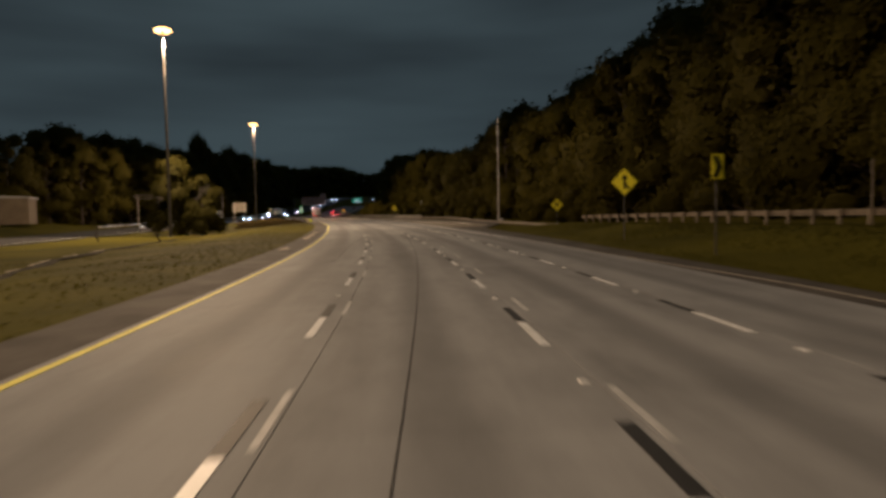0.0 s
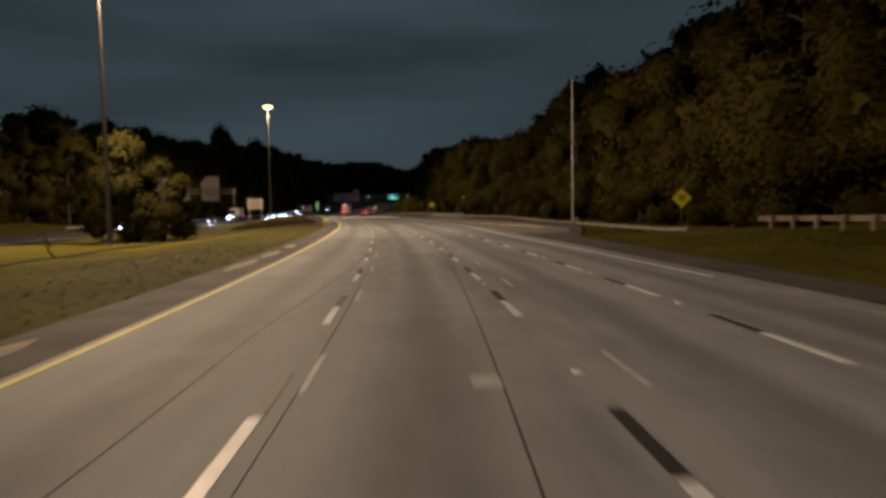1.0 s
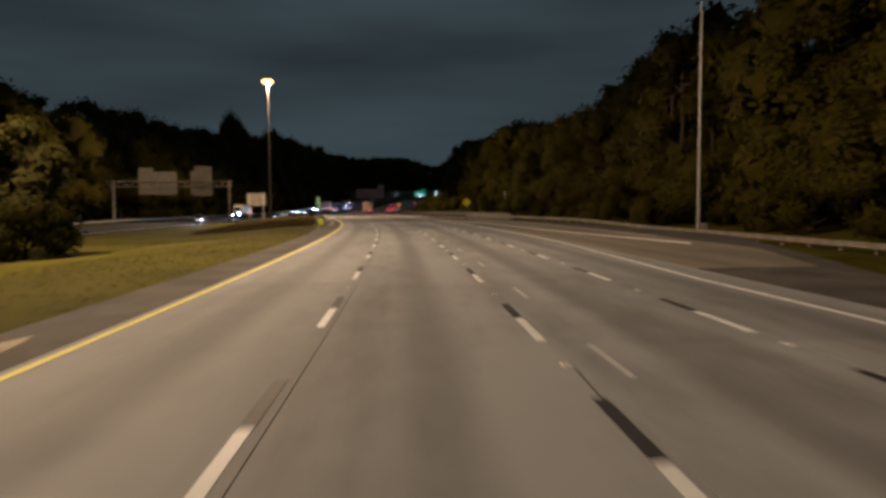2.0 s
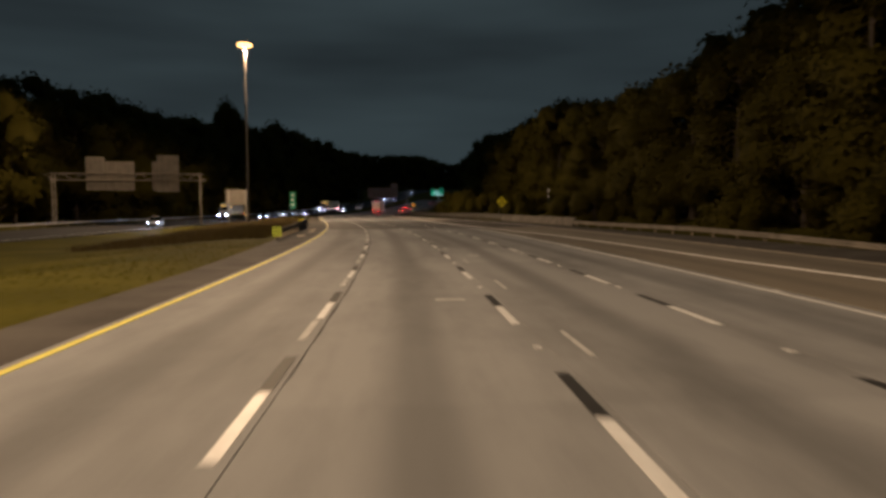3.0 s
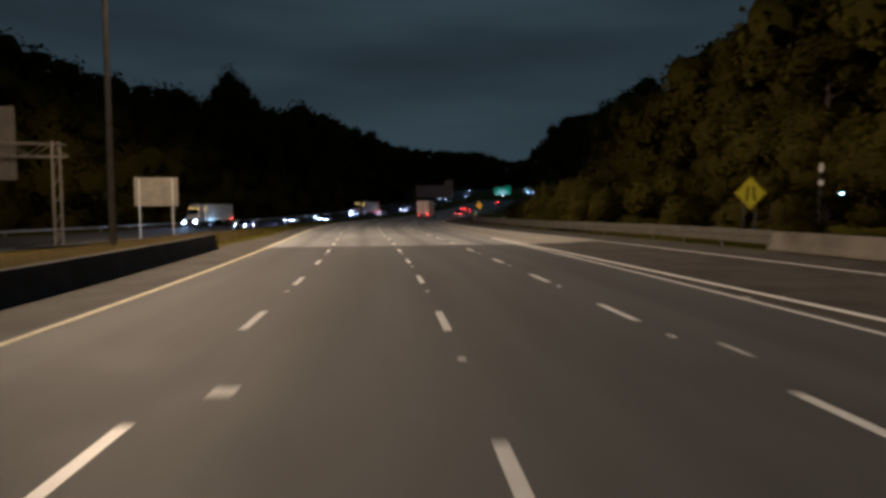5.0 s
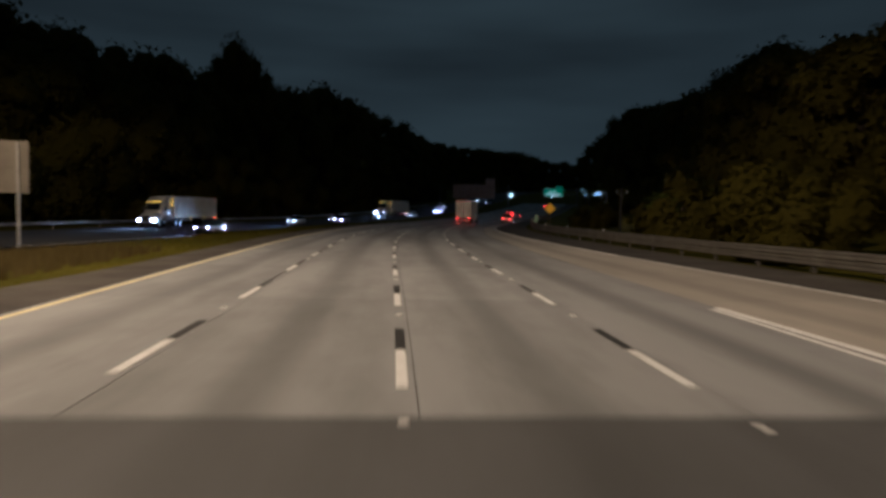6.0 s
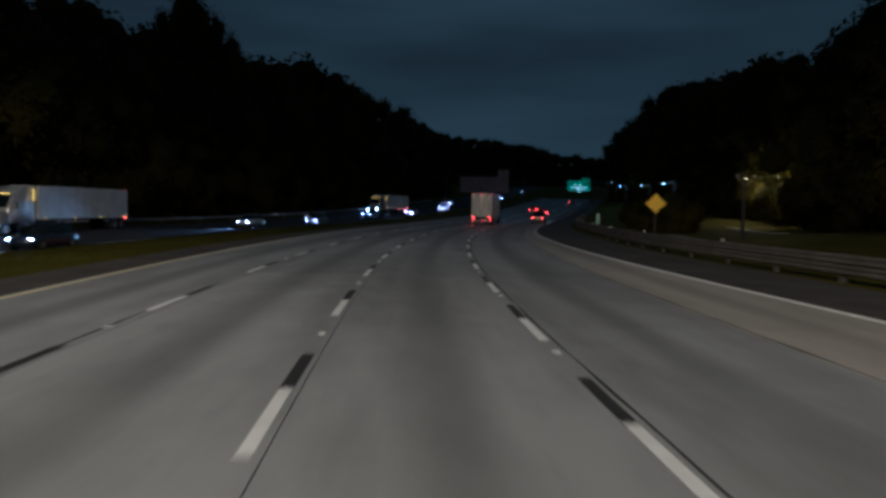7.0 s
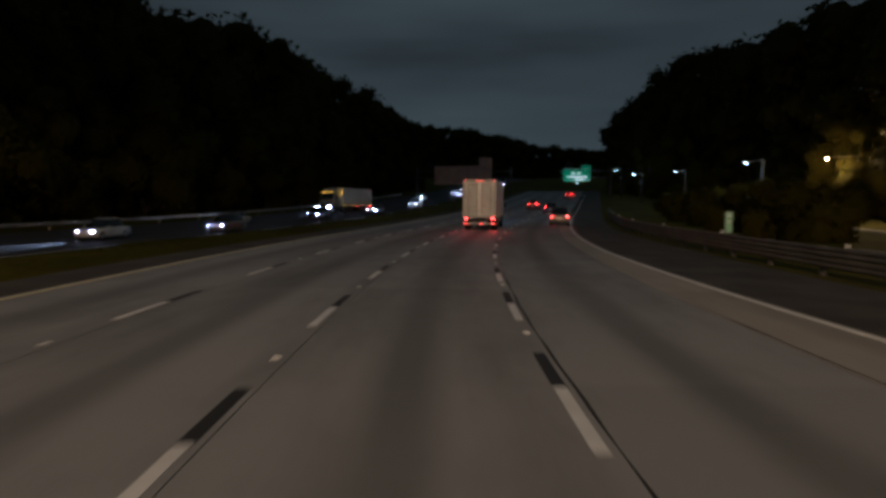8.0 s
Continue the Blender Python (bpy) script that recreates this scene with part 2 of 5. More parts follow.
# reddish light on the overhead sign's back is put into this base colour
M_DARKBACK = material("weathered_sign_back", (0.50, 0.32, 0.26), 0.6, 0.0, scale=0.6, fine=10)
M_BARRIER = material("barrier_concrete", (0.15, 0.136, 0.115), 0.85, second=(0.08, 0.072, 0.06), scale=0.8, fine=20, bump=0.3)
# near-black base colour holds the shade of the barrier's unlit face
M_DARKBARRIER = material("sooty_barrier_concrete", (0.05, 0.053, 0.06), 0.8, second=(0.025, 0.027, 0.03), scale=0.8, fine=20, bump=0.3)
M_WOODPOST = material("treated_timber", (0.30, 0.26, 0.20), 0.85, scale=4, fine=40, bump=0.3)
M_SIGNYEL = material("sign_yellow_sheeting", (0.94, 0.87, 0.012), 0.35, second=(0.90, 0.81, 0.012), scale=1.5)
M_SIGNORG = material("sign_amber_sheeting", (0.95, 0.64, 0.010), 0.35, second=(0.92, 0.58, 0.010), scale=1.5)
M_SIGNLIME = material("sign_lime_sheeting", (0.62, 0.75, 0.03), 0.35, second=(0.5, 0.65, 0.03), scale=1.5)
M_SIGNGRN = material("sign_green_sheeting", (0.012, 0.32, 0.15), 0.35, second=(0.01, 0.26, 0.12), scale=1.0)
M_SIGNWHT = material("sign_white_sheeting", (0.8, 0.82, 0.8), 0.4, scale=2)
# overexposed glare of the green sheeting is painted as a paler green
M_SIGNPALE = material("faded_green_sheeting", (0.36, 0.66, 0.44), 0.4, second=(0.30, 0.56, 0.38), scale=2)
M_INK = material("sign_black_ink", (0.015, 0.014, 0.012), 0.5, scale=2)
M_RUBBER = material("tyre_rubber", (0.025, 0.025, 0.026), 0.85, scale=10, fine=80)
M_RIM = material("alloy_rim", (0.45, 0.45, 0.46), 0.35, 0.9, scale=10)
M_TRIM = material("black_plastic_trim", (0.03, 0.03, 0.032), 0.6, scale=12)
M_GLASS = material("dark_tinted_glass", (0.012, 0.014, 0.016), 0.08, scale=3)
M_BOX = material("white_van_body", (0.72, 0.70, 0.66), 0.45, second=(0.55, 0.52, 0.47), scale=0.9, fine=15)
M_TRAILER = material("white_trailer_skin", (0.70, 0.71, 0.72), 0.4, second=(0.55, 0.56, 0.58), scale=0.7, fine=12)
M_CHROME = material("polished_steel", (0.6, 0.6, 0.6), 0.25, 1.0, scale=6)
G_RED = glowing("red_tail_lamp", (1.0, 0.03, 0.02), 22.0)
G_REDDIM = glowing("red_marker_lamp", (1.0, 0.06, 0.04), 2.0)
G_WHITE = glowing("white_headlamp", (0.8, 0.9, 1.0), 130.0)
G_AMBER = glowing("amber_marker_lamp", (1.0, 0.5, 0.05), 4.0)
G_SODIUM = glowing("sodium_lamp", (1.0, 0.50, 0.12), 4.0)
G_LED = glowing("distant_lamp", (0.75, 1.0, 0.95), 16.0)
G_PORCH = glowing("porch_lamp", (1.0, 0.62, 0.22), 60.0)
M_REDLENS = material("red_lamp_lens", (0.22, 0.012, 0.01), 0.25, scale=6)
M_REFL = material("white_reflector_lens", (0.9, 0.92, 0.92), 0.25, scale=4)
M_REFLY = material("yellow_reflector_lens", (0.9, 0.88, 0.02), 0.25, scale=4)
M_DIRT = material("dry_grit", (0.46, 0.40, 0.31), 0.95, second=(0.3, 0.26, 0.2), scale=1.5, fine=30, bump=0.4)
M_TANWALL = material("tan_metal_wall", (0.20, 0.16, 0.11), 0.8, second=(0.15, 0.12, 0.08), scale=0.6, fine=8)


# ---- building helpers ----
def mesh_of(bm, name, mat, smooth=False):
    me = bpy.data.meshes.new(name)
    bmesh.ops.recalc_face_normals(bm, faces=bm.faces)
    bm.to_mesh(me)
    bm.free()
    for m in (mat if isinstance(mat, (list, tuple)) else [mat]):
        me.materials.append(m)
    if smooth:
        me.polygons.foreach_set("use_smooth", [True] * len(me.polygons))
    return me


def part(name, bm, mat, parent=None, label="", smooth=False):
    """Links a bmesh as one mesh object under a thing or a part."""
    ob = new(name, mesh_of(bm, name, mat, smooth))
    ob.parent = parent
    if label:
        tagged(ob, label)
    return ob


def box(bm, size, at=(0, 0, 0), rot=None, bevel=0.0):
    m = Matrix.Translation(at) @ (rot or Matrix.Identity(4)) @ Matrix.Diagonal((*size, 1))
    made = bmesh.ops.create_cube(bm, size=1.0, matrix=m)
    if bevel:
        edges = list({e for v in made["verts"] for e in v.link_edges})
        bmesh.ops.bevel(bm, geom=edges, offset=bevel, segments=2, affect="EDGES", clamp_overlap=True)
    return bm


def a_box(size, at=(0, 0, 0), rot=None, bevel=0.0):
    return box(bmesh.new(), size, at, rot, bevel)


def rod(bm, a, b, r, r2=None, seg=10):
    a, b = Vector(a), Vector(b)
    m = Matrix.Translation((a + b) / 2) @ (b - a).to_track_quat("Z", "Y").to_matrix().to_4x4()
    bmesh.ops.create_cone(bm, cap_ends=True, segments=seg, radius1=r, radius2=r if r2 is None else r2, depth=(b - a).length, matrix=m)
    return bm


def a_rod(a, b, r, r2=None, seg=10):
    return rod(bmesh.new(), a, b, r, r2, seg)


def prism(points, y0, y1, bevel=0.0):
    """A flat outline in x and z, drawn out along y."""
    bm = bmesh.new()
    f = bm.faces.new([bm.verts.new((x, y0, z)) for x, z in points])
    ex = bmesh.ops.extrude_face_region(bm, geom=[f])
    bmesh.ops.translate(bm, vec=(0, y1 - y0, 0), verts=[v for v in ex["geom"] if isinstance(v, bmesh.types.BMVert)])
    if bevel:
        bmesh.ops.bevel(bm, geom=list(bm.edges), offset=bevel, segments=2, affect="EDGES", clamp_overlap=True)
    return bm


def thing(name, label, category, at, turn=0.0, group="", kind=""):
    ob = new(name)
    ob.empty_display_size = 0.2
    ob.matrix_basis = Matrix.Translation(at) @ pose(0, 0, 0, 0, 0, turn)
    return tagged(ob, label, category, group, kind)


def strip_mesh(name, s0, s1, n0, n1, mat, top=0.0, thick=0.2, step=2.0, height=None):
    """A slab that follows the road from s0 to s1 between n0 and n1 (numbers or functions of s), UV in metres."""
    count = max(1, int(math.ceil((s1 - s0) / step)))
    verts, faces, uvs = [], [], []
    f0 = n0 if callable(n0) else (lambda s: n0)
    f1 = n1 if callable(n1) else (lambda s: n1)
    for i in range(count + 1):
        s = s0 + (s1 - s0) * i / count
        for n in (float(f0(s)), float(f1(s))):
            p = spot(s, n)
            z = (float(height(s, n)) if height else p.z) + top
            verts += [(p.x, p.y, z), (p.x, p.y, z - thick)]
            uvs += [(n, s), (n, s)]
    for i in range(count):
        a, b = 4 * i, 4 * (i + 1)
        faces += [(a, a + 2, b + 2, b), (a + 3, a + 1, b + 1, b + 3), (a + 1, a, b, b + 1), (a + 2, a + 3, b + 3, b + 2)]
    e = 4 * count
    faces += [(1, 3, 2, 0), (e, e + 2, e + 3, e + 1)]
    me = bpy.data.meshes.new(name)
    me.from_pydata(verts, [], faces)
    layer = me.uv_layers.new(name="UVMap")
    for loop in me.loops:
        layer.data[loop.index].uv = uvs[loop.vertex_index]
    me.materials.append(mat)
    return me


def strip(name, *args, parent=None, **kw):
    ob = new(name, strip_mesh(name, *args, **kw))
    ob.parent = parent
    return ob


# ---- ground ----
def build_ground():
    far = [40, 90, 180, 400, 900, 2000, 4000]
    xs = np.concatenate([[-150 - f for f in reversed(far)], np.arange(-150, 101, 2.5), [100 + f for f in far]])
    ys = np.concatenate([[-60 - f for f in reversed(far)], np.arange(-60, 521, 3.0), [520 + f for f in far]])
    gx, gy = np.meshgrid(xs, ys)
    px, py = gx.ravel(), gy.ravel()
    near = np.empty(len(px), int)
    for k in range(0, len(px), 4000):
        d = (px[k:k + 4000, None] - _x[None, ::2]) ** 2 + (py[k:k + 4000, None] - _y[None, ::2]) ** 2
        near[k:k + 4000] = d.argmin(1) * 2
    h = _head[near]
    s = S_GRID[near]
    n = np.cos(h) * (px - _x[near]) + np.sin(h) * (py - _y[near])
    z = ground_height(s, n)
    rough = np.array([noise.noise((a * 0.12, b * 0.12, 0.0)) for a, b in zip(px, py)]) * 0.12
    off_road = (n < -6) | (n > pave_right(s) + 3)
    z = z + rough * off_road - 0.02
    w = len(xs)
    faces = [(j * w + i, j * w + i + 1, (j + 1) * w + i + 1, (j + 1) * w + i) for j in range(len(ys) - 1) for i in range(w - 1)]
    me = bpy.data.meshes.new("ground")
    me.from_pydata(list(zip(px.tolist(), py.tolist(), z.tolist())), [], faces)
    me.polygons.foreach_set("use_smooth", [True] * len(me.polygons))
    me.materials.append(M_GRASS)
    return tagged(new("ground", me), "rough mown roadside grass, olive under sodium light", "grass", kind="structure")


build_ground()

# ---- carriageways ----
def oncoming_near(s):
    return np.interp(s, [-60, 100, 140, 180, 205, 225, 245, 900], [-36, -33, -29.5, -24.5, -21.0, -16.5, -13.0, -12.5])


def oncoming_far(s):
    return np.interp(s, [-60, 140, 205, 245, 900], [-48, -45, -40, -32, -32])


road = tagged(new("road", strip_mesh("road", -60, 700, -0.3, 14.9, M_JOINT, top=-0.03, thick=0.12, step=4.0)),
              "four-lane concrete freeway carriageway with tarred joints", "road", kind="structure")
tagged(strip("inner_shoulder", -60, 700, lambda s: np.interp(s, [-60, 110, 135, 160, 190, 205, 900], [-1.8, -1.9, -2.6, -2.5, -2.9, -2.1, -2.0]), -0.05,
             M_SHOULDER, top=-0.004, thick=0.15, step=3.0), "worn asphalt inner shoulder beside the yellow line", "shoulder", kind="structure")
tagged(strip("outer_shoulder", -60, 700, 14.69, pave_right, M_SHOULDER, top=-0.004, thick=0.15, step=3.0),
       "asphalt ramp lane and outer shoulder", "shoulder", kind="structure")
tagged(strip("oncoming_road", -60, 700, oncoming_far, oncoming_near, M_FARROAD, top=0.10, thick=0.3, step=4.0,
             height=lambda s, n: ground_height(s, -20.0)), "asphalt carriageway of the oncoming traffic", "road", kind="structure")
tagged(strip("oncoming_edge_line", -60, 500, lambda s: oncoming_near(s) - 1.12, lambda s: oncoming_near(s) - 1.0, M_WHITE, top=0.106, thick=0.02, step=5.0,
             height=lambda s, n: ground_height(s, -20.0)), "painted edge line of the oncoming lanes", "road marking", kind="structure")


def ramp_edge(s):
    return np.interp(s, [100, 167, 177, 200, 226, 240, 250, 262, 275, 420], [22.0, 20.9, 20.5, 19.6, 18.3, 17.4, 16.8, 16.3, 15.9, 15.6])


# ---- road markings ----
def line(name, s0, s1, n0, width, mat, label, top=0.006):
    f = n0 if callable(n0) else (lambda s: n0)
    return tagged(strip(name, s0, s1, lambda s: f(s) - width / 2, lambda s: f(s) + width / 2, mat, top=top, thick=0.03, step=2.5), label, "road marking", kind="structure")


line("yellow_edge_line", -60, 152.4, 0.03, 0.16, M_YELLOW, "solid yellow left edge line, worn at its borders")
line("worn_edge_line", 152.4, 700, 0.03, 0.16, M_CREAM, "left edge line, brighter exposure painted as pale cream")
line("faded_edge_line", -60, 46, edge_right, 0.12, M_WORNLINE, "right edge line worn almost to bare concrete")
line("white_edge_line", 46, 196, edge_right, 0.14, M_WHITE, "solid white right edge line")
line("gore_line", 92, 196, gore_left, 0.14, M_WHITE, "second white line of the ramp gore", 0.045)
line("worn_ramp_line", 100, 152.4, ramp_edge, 0.10, M_WORNLINE, "ramp edge line worn almost away", 0.045)
line("faded_ramp_line", 152.4, 215, ramp_edge, 0.10, M_OLDWHITE, "faded white line along the ramp's outer shoulder", 0.03)
line("ramp_edge_line", 215, 420, ramp_edge, 0.10, M_WHITE, "thin white line along the outer shoulder", 0.03)


L1_ENDS = [3.0, 10.8, 18.8, 26.5, 34.1, 41.9, 49.3, 56.8, 63.9, 71.6, 79.6, 87.6, 95.6, 102.9, 110.4, 118.3, 124.9, 133.2, 140.4, 148.4, 155.8, 163.3, 170.4, 177.6, 184.8, 192.0, 199.2, 206.3, 213.5, 220.8, 228.2, 235.9, 243.4, 250.8, 258.5, 266.2]
L2_ENDS = [1.8, 9.6, 17.4, 24.8, 32.2, 42.2, 48.8, 55.6, 62.8, 70.0, 78.2, 86.3, 94.4, 102.0, 109.7, 117.4, 124.6, 132.1, 139.8, 147.5, 155.0, 162.8, 170.3, 177.4, 184.4, 191.3, 198.2, 205.1, 213.0, 220.4, 227.9, 235.5, 242.8, 250.0, 258.0, 265.5]
L3_ENDS = [3.2, 10.2, 17.2, 24.4, 31.0, 37.8, 44.5, 50.8, 57.6, 63.8, 70.4, 78.2, 86.0, 93.9, 101.7, 108.1, 114.9, 121.4, 127.7, 134.0, 140.8, 147.6, 156.3, 163.4, 170.1, 176.9, 184.2, 191.4, 198.7, 206.0, 212.6, 219.1, 225.6, 231.9, 238.6, 245.0, 252.0, 258.8, 265.2]
TAIL = [8.0 + 7.5 * k for k in range(18)]
STUD_BASE = mesh_of(prism([(-0.06, 0), (0.06, 0), (0.045, 0.02), (-0.045, 0.02)], -0.05, 0.05), "base", M_WHITE)
STUD_LENS = mesh_of(a_box((0.09, 0.012, 0.015), (0, -0.052, 0.010)), "lens", M_REFL)


def road_stud(s, n, words, group):
    stud = thing("road_stud", words, "road stud", spot(s, n, 0.0), heading(s), group)
    for nm, me in (("base", STUD_BASE), ("lens", STUD_LENS)):
        new(nm, me).parent = stud


for n_mid, ends in ((3.66, L1_ENDS), (7.32, L2_ENDS), (10.98, L3_ENDS)):
    for k, s_far in enumerate(ends + [ends[-1] + t for t in TAIL]):
        n_line = n_mid - (float(np.interp(s_far, [12, 45, 90], [0.2, 0.07, 0.0])) if n_mid < 5 else 0.0)
        d = strip("lane_dash", s_far - 2.15, s_far, n_line - 0.075, n_line + 0.075, M_WHITE, top=0.007, thick=0.02, step=1.1)
        tagged(d, "short white lane dash painted on the paving", "lane dash", "lane dashes", kind="structure")
        if not 151 < s_far < 189:
            d = strip("contrast_dash", s_far + 0.01, s_far + 1.85, n_line - 0.085, n_line + 0.085, M_BLACK, top=0.007, thick=0.02, step=1.0)
            tagged(d, "black contrast dash behind the white one", "lane dash", "contrast dashes", kind="structure")
        old = None
        if n_mid < 5 and s_far < 62:
            old = (s_far + float(np.interp(s_far, [3, 11, 34], [0.2, 0.3, 0.9])), 2.0, float(np.interp(s_far, [3, 12, 36, 51], [3.74, 3.85, 3.88, 4.0])), 0.09)
        elif n_mid < 5 and 88 < s_far < 148:
            old = (s_far + 3.1, 1.8, 3.62, 0.13)
        elif 7 < n_mid < 8 and s_far < 148:
            old = (s_far + float(np.interp(s_far, [2, 10, 32, 94, 110, 140], [1.3, 1.5, 2.7, 2.8, 3.4, 4.0])), 1.9, float(np.interp(s_far, [2, 10, 32, 94, 103, 112, 126, 142], [7.6, 7.72, 8.0, 8.0, 7.97, 7.83, 7.65, 7.5])), 0.09)
        if old:
            d = strip("old_dash", old[0], old[0] + old[1], old[2] - old[3] / 2, old[2] + old[3] / 2, M_OLDWHITE, top=0.005, thick=0.02, step=1.0)
            tagged(d, "faded thin dash of an older lane line", "lane dash", "old dashes", kind="structure")
        if n_line > 4 or k % 2:
            road_stud(s_far + 3.4, n_line, "small white reflective stud set between lane dashes", "road studs")
for k in range(9):
    s_t = 104 + 10 * k
    for f in (float(edge_right(s_t)), float(gore_left(s_t))):
        road_stud(s_t, f + 0.2, "white reflective stud beside the ramp gore line", "gore studs")
for s_p, l_p, n_p, w_p, mat_p, words in ((35.0, 0.6, 6.1, 0.36, M_OLDWHITE, "small pale scuffed patch in the lane"), (116.7, 0.5, 8.55, 0.5, M_OLDWHITE, "pale chalky smear on the paving"),
                                         (60.0, 0.35, 6.2, 1.2, M_OLDWHITE, "pale spall along a slab joint"),
                                         (156.8, 0.4, 4.33, 0.3, M_OLDWHITE, "pale scuff on the bridge deck"), (158.2, 0.9, 11.5, 0.12, M_OLDWHITE, "worn grey remnant of a dash on the bridge deck"),
                                         (103.0, 0.3, 6.35, 0.7, M_OLDWHITE, "pale spall along a slab joint")):
    tagged(strip("road_patch", s_p, s_p + l_p, n_p - w_p / 2, n_p + w_p / 2, mat_p, top=0.004, thick=0.02, step=0.3), words, "road patch", kind="structure")
tagged(strip("sealed_crack", -20, 66, lambda s: np.interp(s, [-20, 3, 19, 33, 48, 66], [4.2, 5.06, 5.65, 6.2, 6.75, 7.4]) - 0.012,
             lambda s: np.interp(s, [-20, 3, 19, 33, 48, 66], [4.2, 5.06, 5.65, 6.2, 6.75, 7.4]) + 0.012, M_JOINT, top=0.003, thick=0.02, step=2.0),
       "thin tar-sealed crack wandering along the lane", "crack", kind="structure")


tagged(strip("sealed_crack", 26, 62, lambda s: np.interp(s, [26, 34, 39, 49, 55, 62], [2.3, 2.42, 2.44, 3.07, 3.4, 3.6]) - 0.010,
             lambda s: np.interp(s, [26, 34, 39, 49, 55, 62], [2.3, 2.42, 2.44, 3.07, 3.4, 3.6]) + 0.010, M_JOINT, top=0.003, thick=0.02, step=2.0),
       "thin tar-sealed crack wandering along the lane", "crack", kind="structure")


def tar_seam(s0, s1, n, half, seed):
    """Poured tar along a lane joint, uneven in width."""
    g = random.Random(seed)
    p = [g.uniform(0, 6.3) for k in range(4)]
    mid = lambda s: n + 0.010 * math.sin(0.6 * s + p[0]) + 0.006 * math.sin(2.3 * s + p[1])
    wide = lambda s: half * (0.75 + 0.45 * math.sin(0.55 * s + p[2]) * math.sin(1.7 * s + p[3])) * min(1.0, 0.15 + (s - s0) / 4, 0.15 + (s1 - s) / 4)
    tagged(strip("tar_seam", s0, s1, lambda s: mid(s) - wide(s), lambda s: mid(s) + wide(s), M_JOINT, top=0.0035, thick=0.02, step=0.5),
           "black poured tar along a lane joint", "tar seam", "tar seams", kind="structure")


tar_seam(96, 131, 3.84, 0.022, 1)
tar_seam(198, 231, 3.62, 0.035, 2)
tar_seam(212, 266, 11.15, 0.026, 4)
tar_seam(206, 259, 14.95, 0.03, 5)


# ---- barriers ----
W_BEAM = [(-0.02, -0.16), (0.0, -0.15), (0.045, -0.11), (0.045, -0.06), (0.0, -0.02), (0.0, 0.02), (0.045, 0.06), (0.045, 0.11), (0.0, 0.15), (-0.02, 0.16)]


def swept(profile, s0, s1, n_of, z0, step=2.0, height=None, closed=False):
    """A profile (sideways, up) swept along the road."""
    bm = bmesh.new()
    rows = []
    count = max(1, int(math.ceil((s1 - s0) / step)))
    for i in range(count + 1):
        s = s0 + (s1 - s0) * i / count
        row = []
        for a, z in profile:
            n = float(n_of(s))
            p = spot(s, n + a)
            base = float(height(s, n)) if height else p.z
            row.append(bm.verts.new((p.x, p.y, base + z0 + z)))
        rows.append(row)
    m = len(profile)
    for a, b in zip(rows, rows[1:]):
        for j in range(m if closed else m - 1):
            bm.faces.new((a[j], a[(j + 1) % m], b[(j + 1) % m], b[j]))
    if closed:
        bm.faces.new(rows[0])
        bm.faces.new(rows[-1])
    return bm


def guardrail(label, s0, s1, n_of, face, height=None, post_gap=4.0, beams=(0.55,), post_mat=None, end_cap=True, beam_mat=None):
    """Corrugated steel beams on posts; face: -1 towards smaller n."""
    base = on_ground(s0, n_of(s0)) if height else spot(s0, float(n_of(s0)))
    root = thing("guardrail", label, "guardrail", (0, 0, 0))
    for z in beams:
        outer = [(face * a - face * 0.0, b) for a, b in W_BEAM]
        inner = [(face * (a - 0.012), b) for a, b in reversed(W_BEAM)]
        part("beam", swept(outer + inner, s0, s1, n_of, z, 2.0, height, True), beam_mat or M_GALV, root, smooth=False)
    s = s0 + 0.4
    while s < s1:
        n = float(n_of(s)) - face * 0.16
        p = spot(s, n)
        z = float(height(s, n)) if height else p.z
        rot = pose(0, 0, 0, 0, 0, heading(s))
        top = max(beams) + 0.17
        part("post", a_box((0.14, 0.18, top + 0.3), (p.x, p.y, z + top / 2 - 0.15), rot, 0.01), post_mat or M_WOODPOST, root)
        q = spot(s, float(n_of(s)) - face * 0.05)
        part("blockout", a_box((0.10, 0.14, 0.34), (q.x, q.y, z + max(beams)), rot, 0.008), post_mat or M_WOODPOST, root)
        s += post_gap
    if end_cap:
        p = spot(s0, float(n_of(s0)))
        z = float(height(s0, n_of(s0))) if height else p.z
        part("end_terminal", a_box((0.35, 0.25, 0.42), (p.x, p.y, z + max(beams)), pose(0, 0, 0, 0, 0, heading(s0)), 0.04), M_GALV, root, "flared steel end terminal")
    return root


JERSEY = [(-0.30, 0.0), (-0.30, 0.08), (-0.18, 0.30), (-0.10, 0.82), (-0.085, 0.85), (0.085, 0.85), (0.10, 0.82), (0.18, 0.30), (0.30, 0.08), (0.30, 0.0)]


def concrete_barrier(label, s0, s1, n_of, mat, length=6.0):
    root = thing("concrete_barrier", label, "barrier", (0, 0, 0))
    s = s0
    while s < s1 - 0.5:
        e = min(s + length, s1)
        part("barrier_segment", swept(JERSEY, s, e - 0.025, n_of, -0.02, 1.5, None, True), mat, root)
        s = e
    return root


left_barrier_n = lambda s: np.interp(s, [132, 140, 155, 170, 188], [-2.15, -2.35, -2.15, -2.25, -2.55])
guardrail("dark steel guardrail on timber posts beside the inner shoulder", 132.5, 152, left_barrier_n, 1, beams=(0.55,), post_gap=2.0, beam_mat=M_DARKBARRIER)
concrete_barrier("concrete barrier along the bridge's inner shoulder, its unlit dark painted on", 149, 187, lambda s: left_barrier_n(s) - 0.25, M_DARKBARRIER)
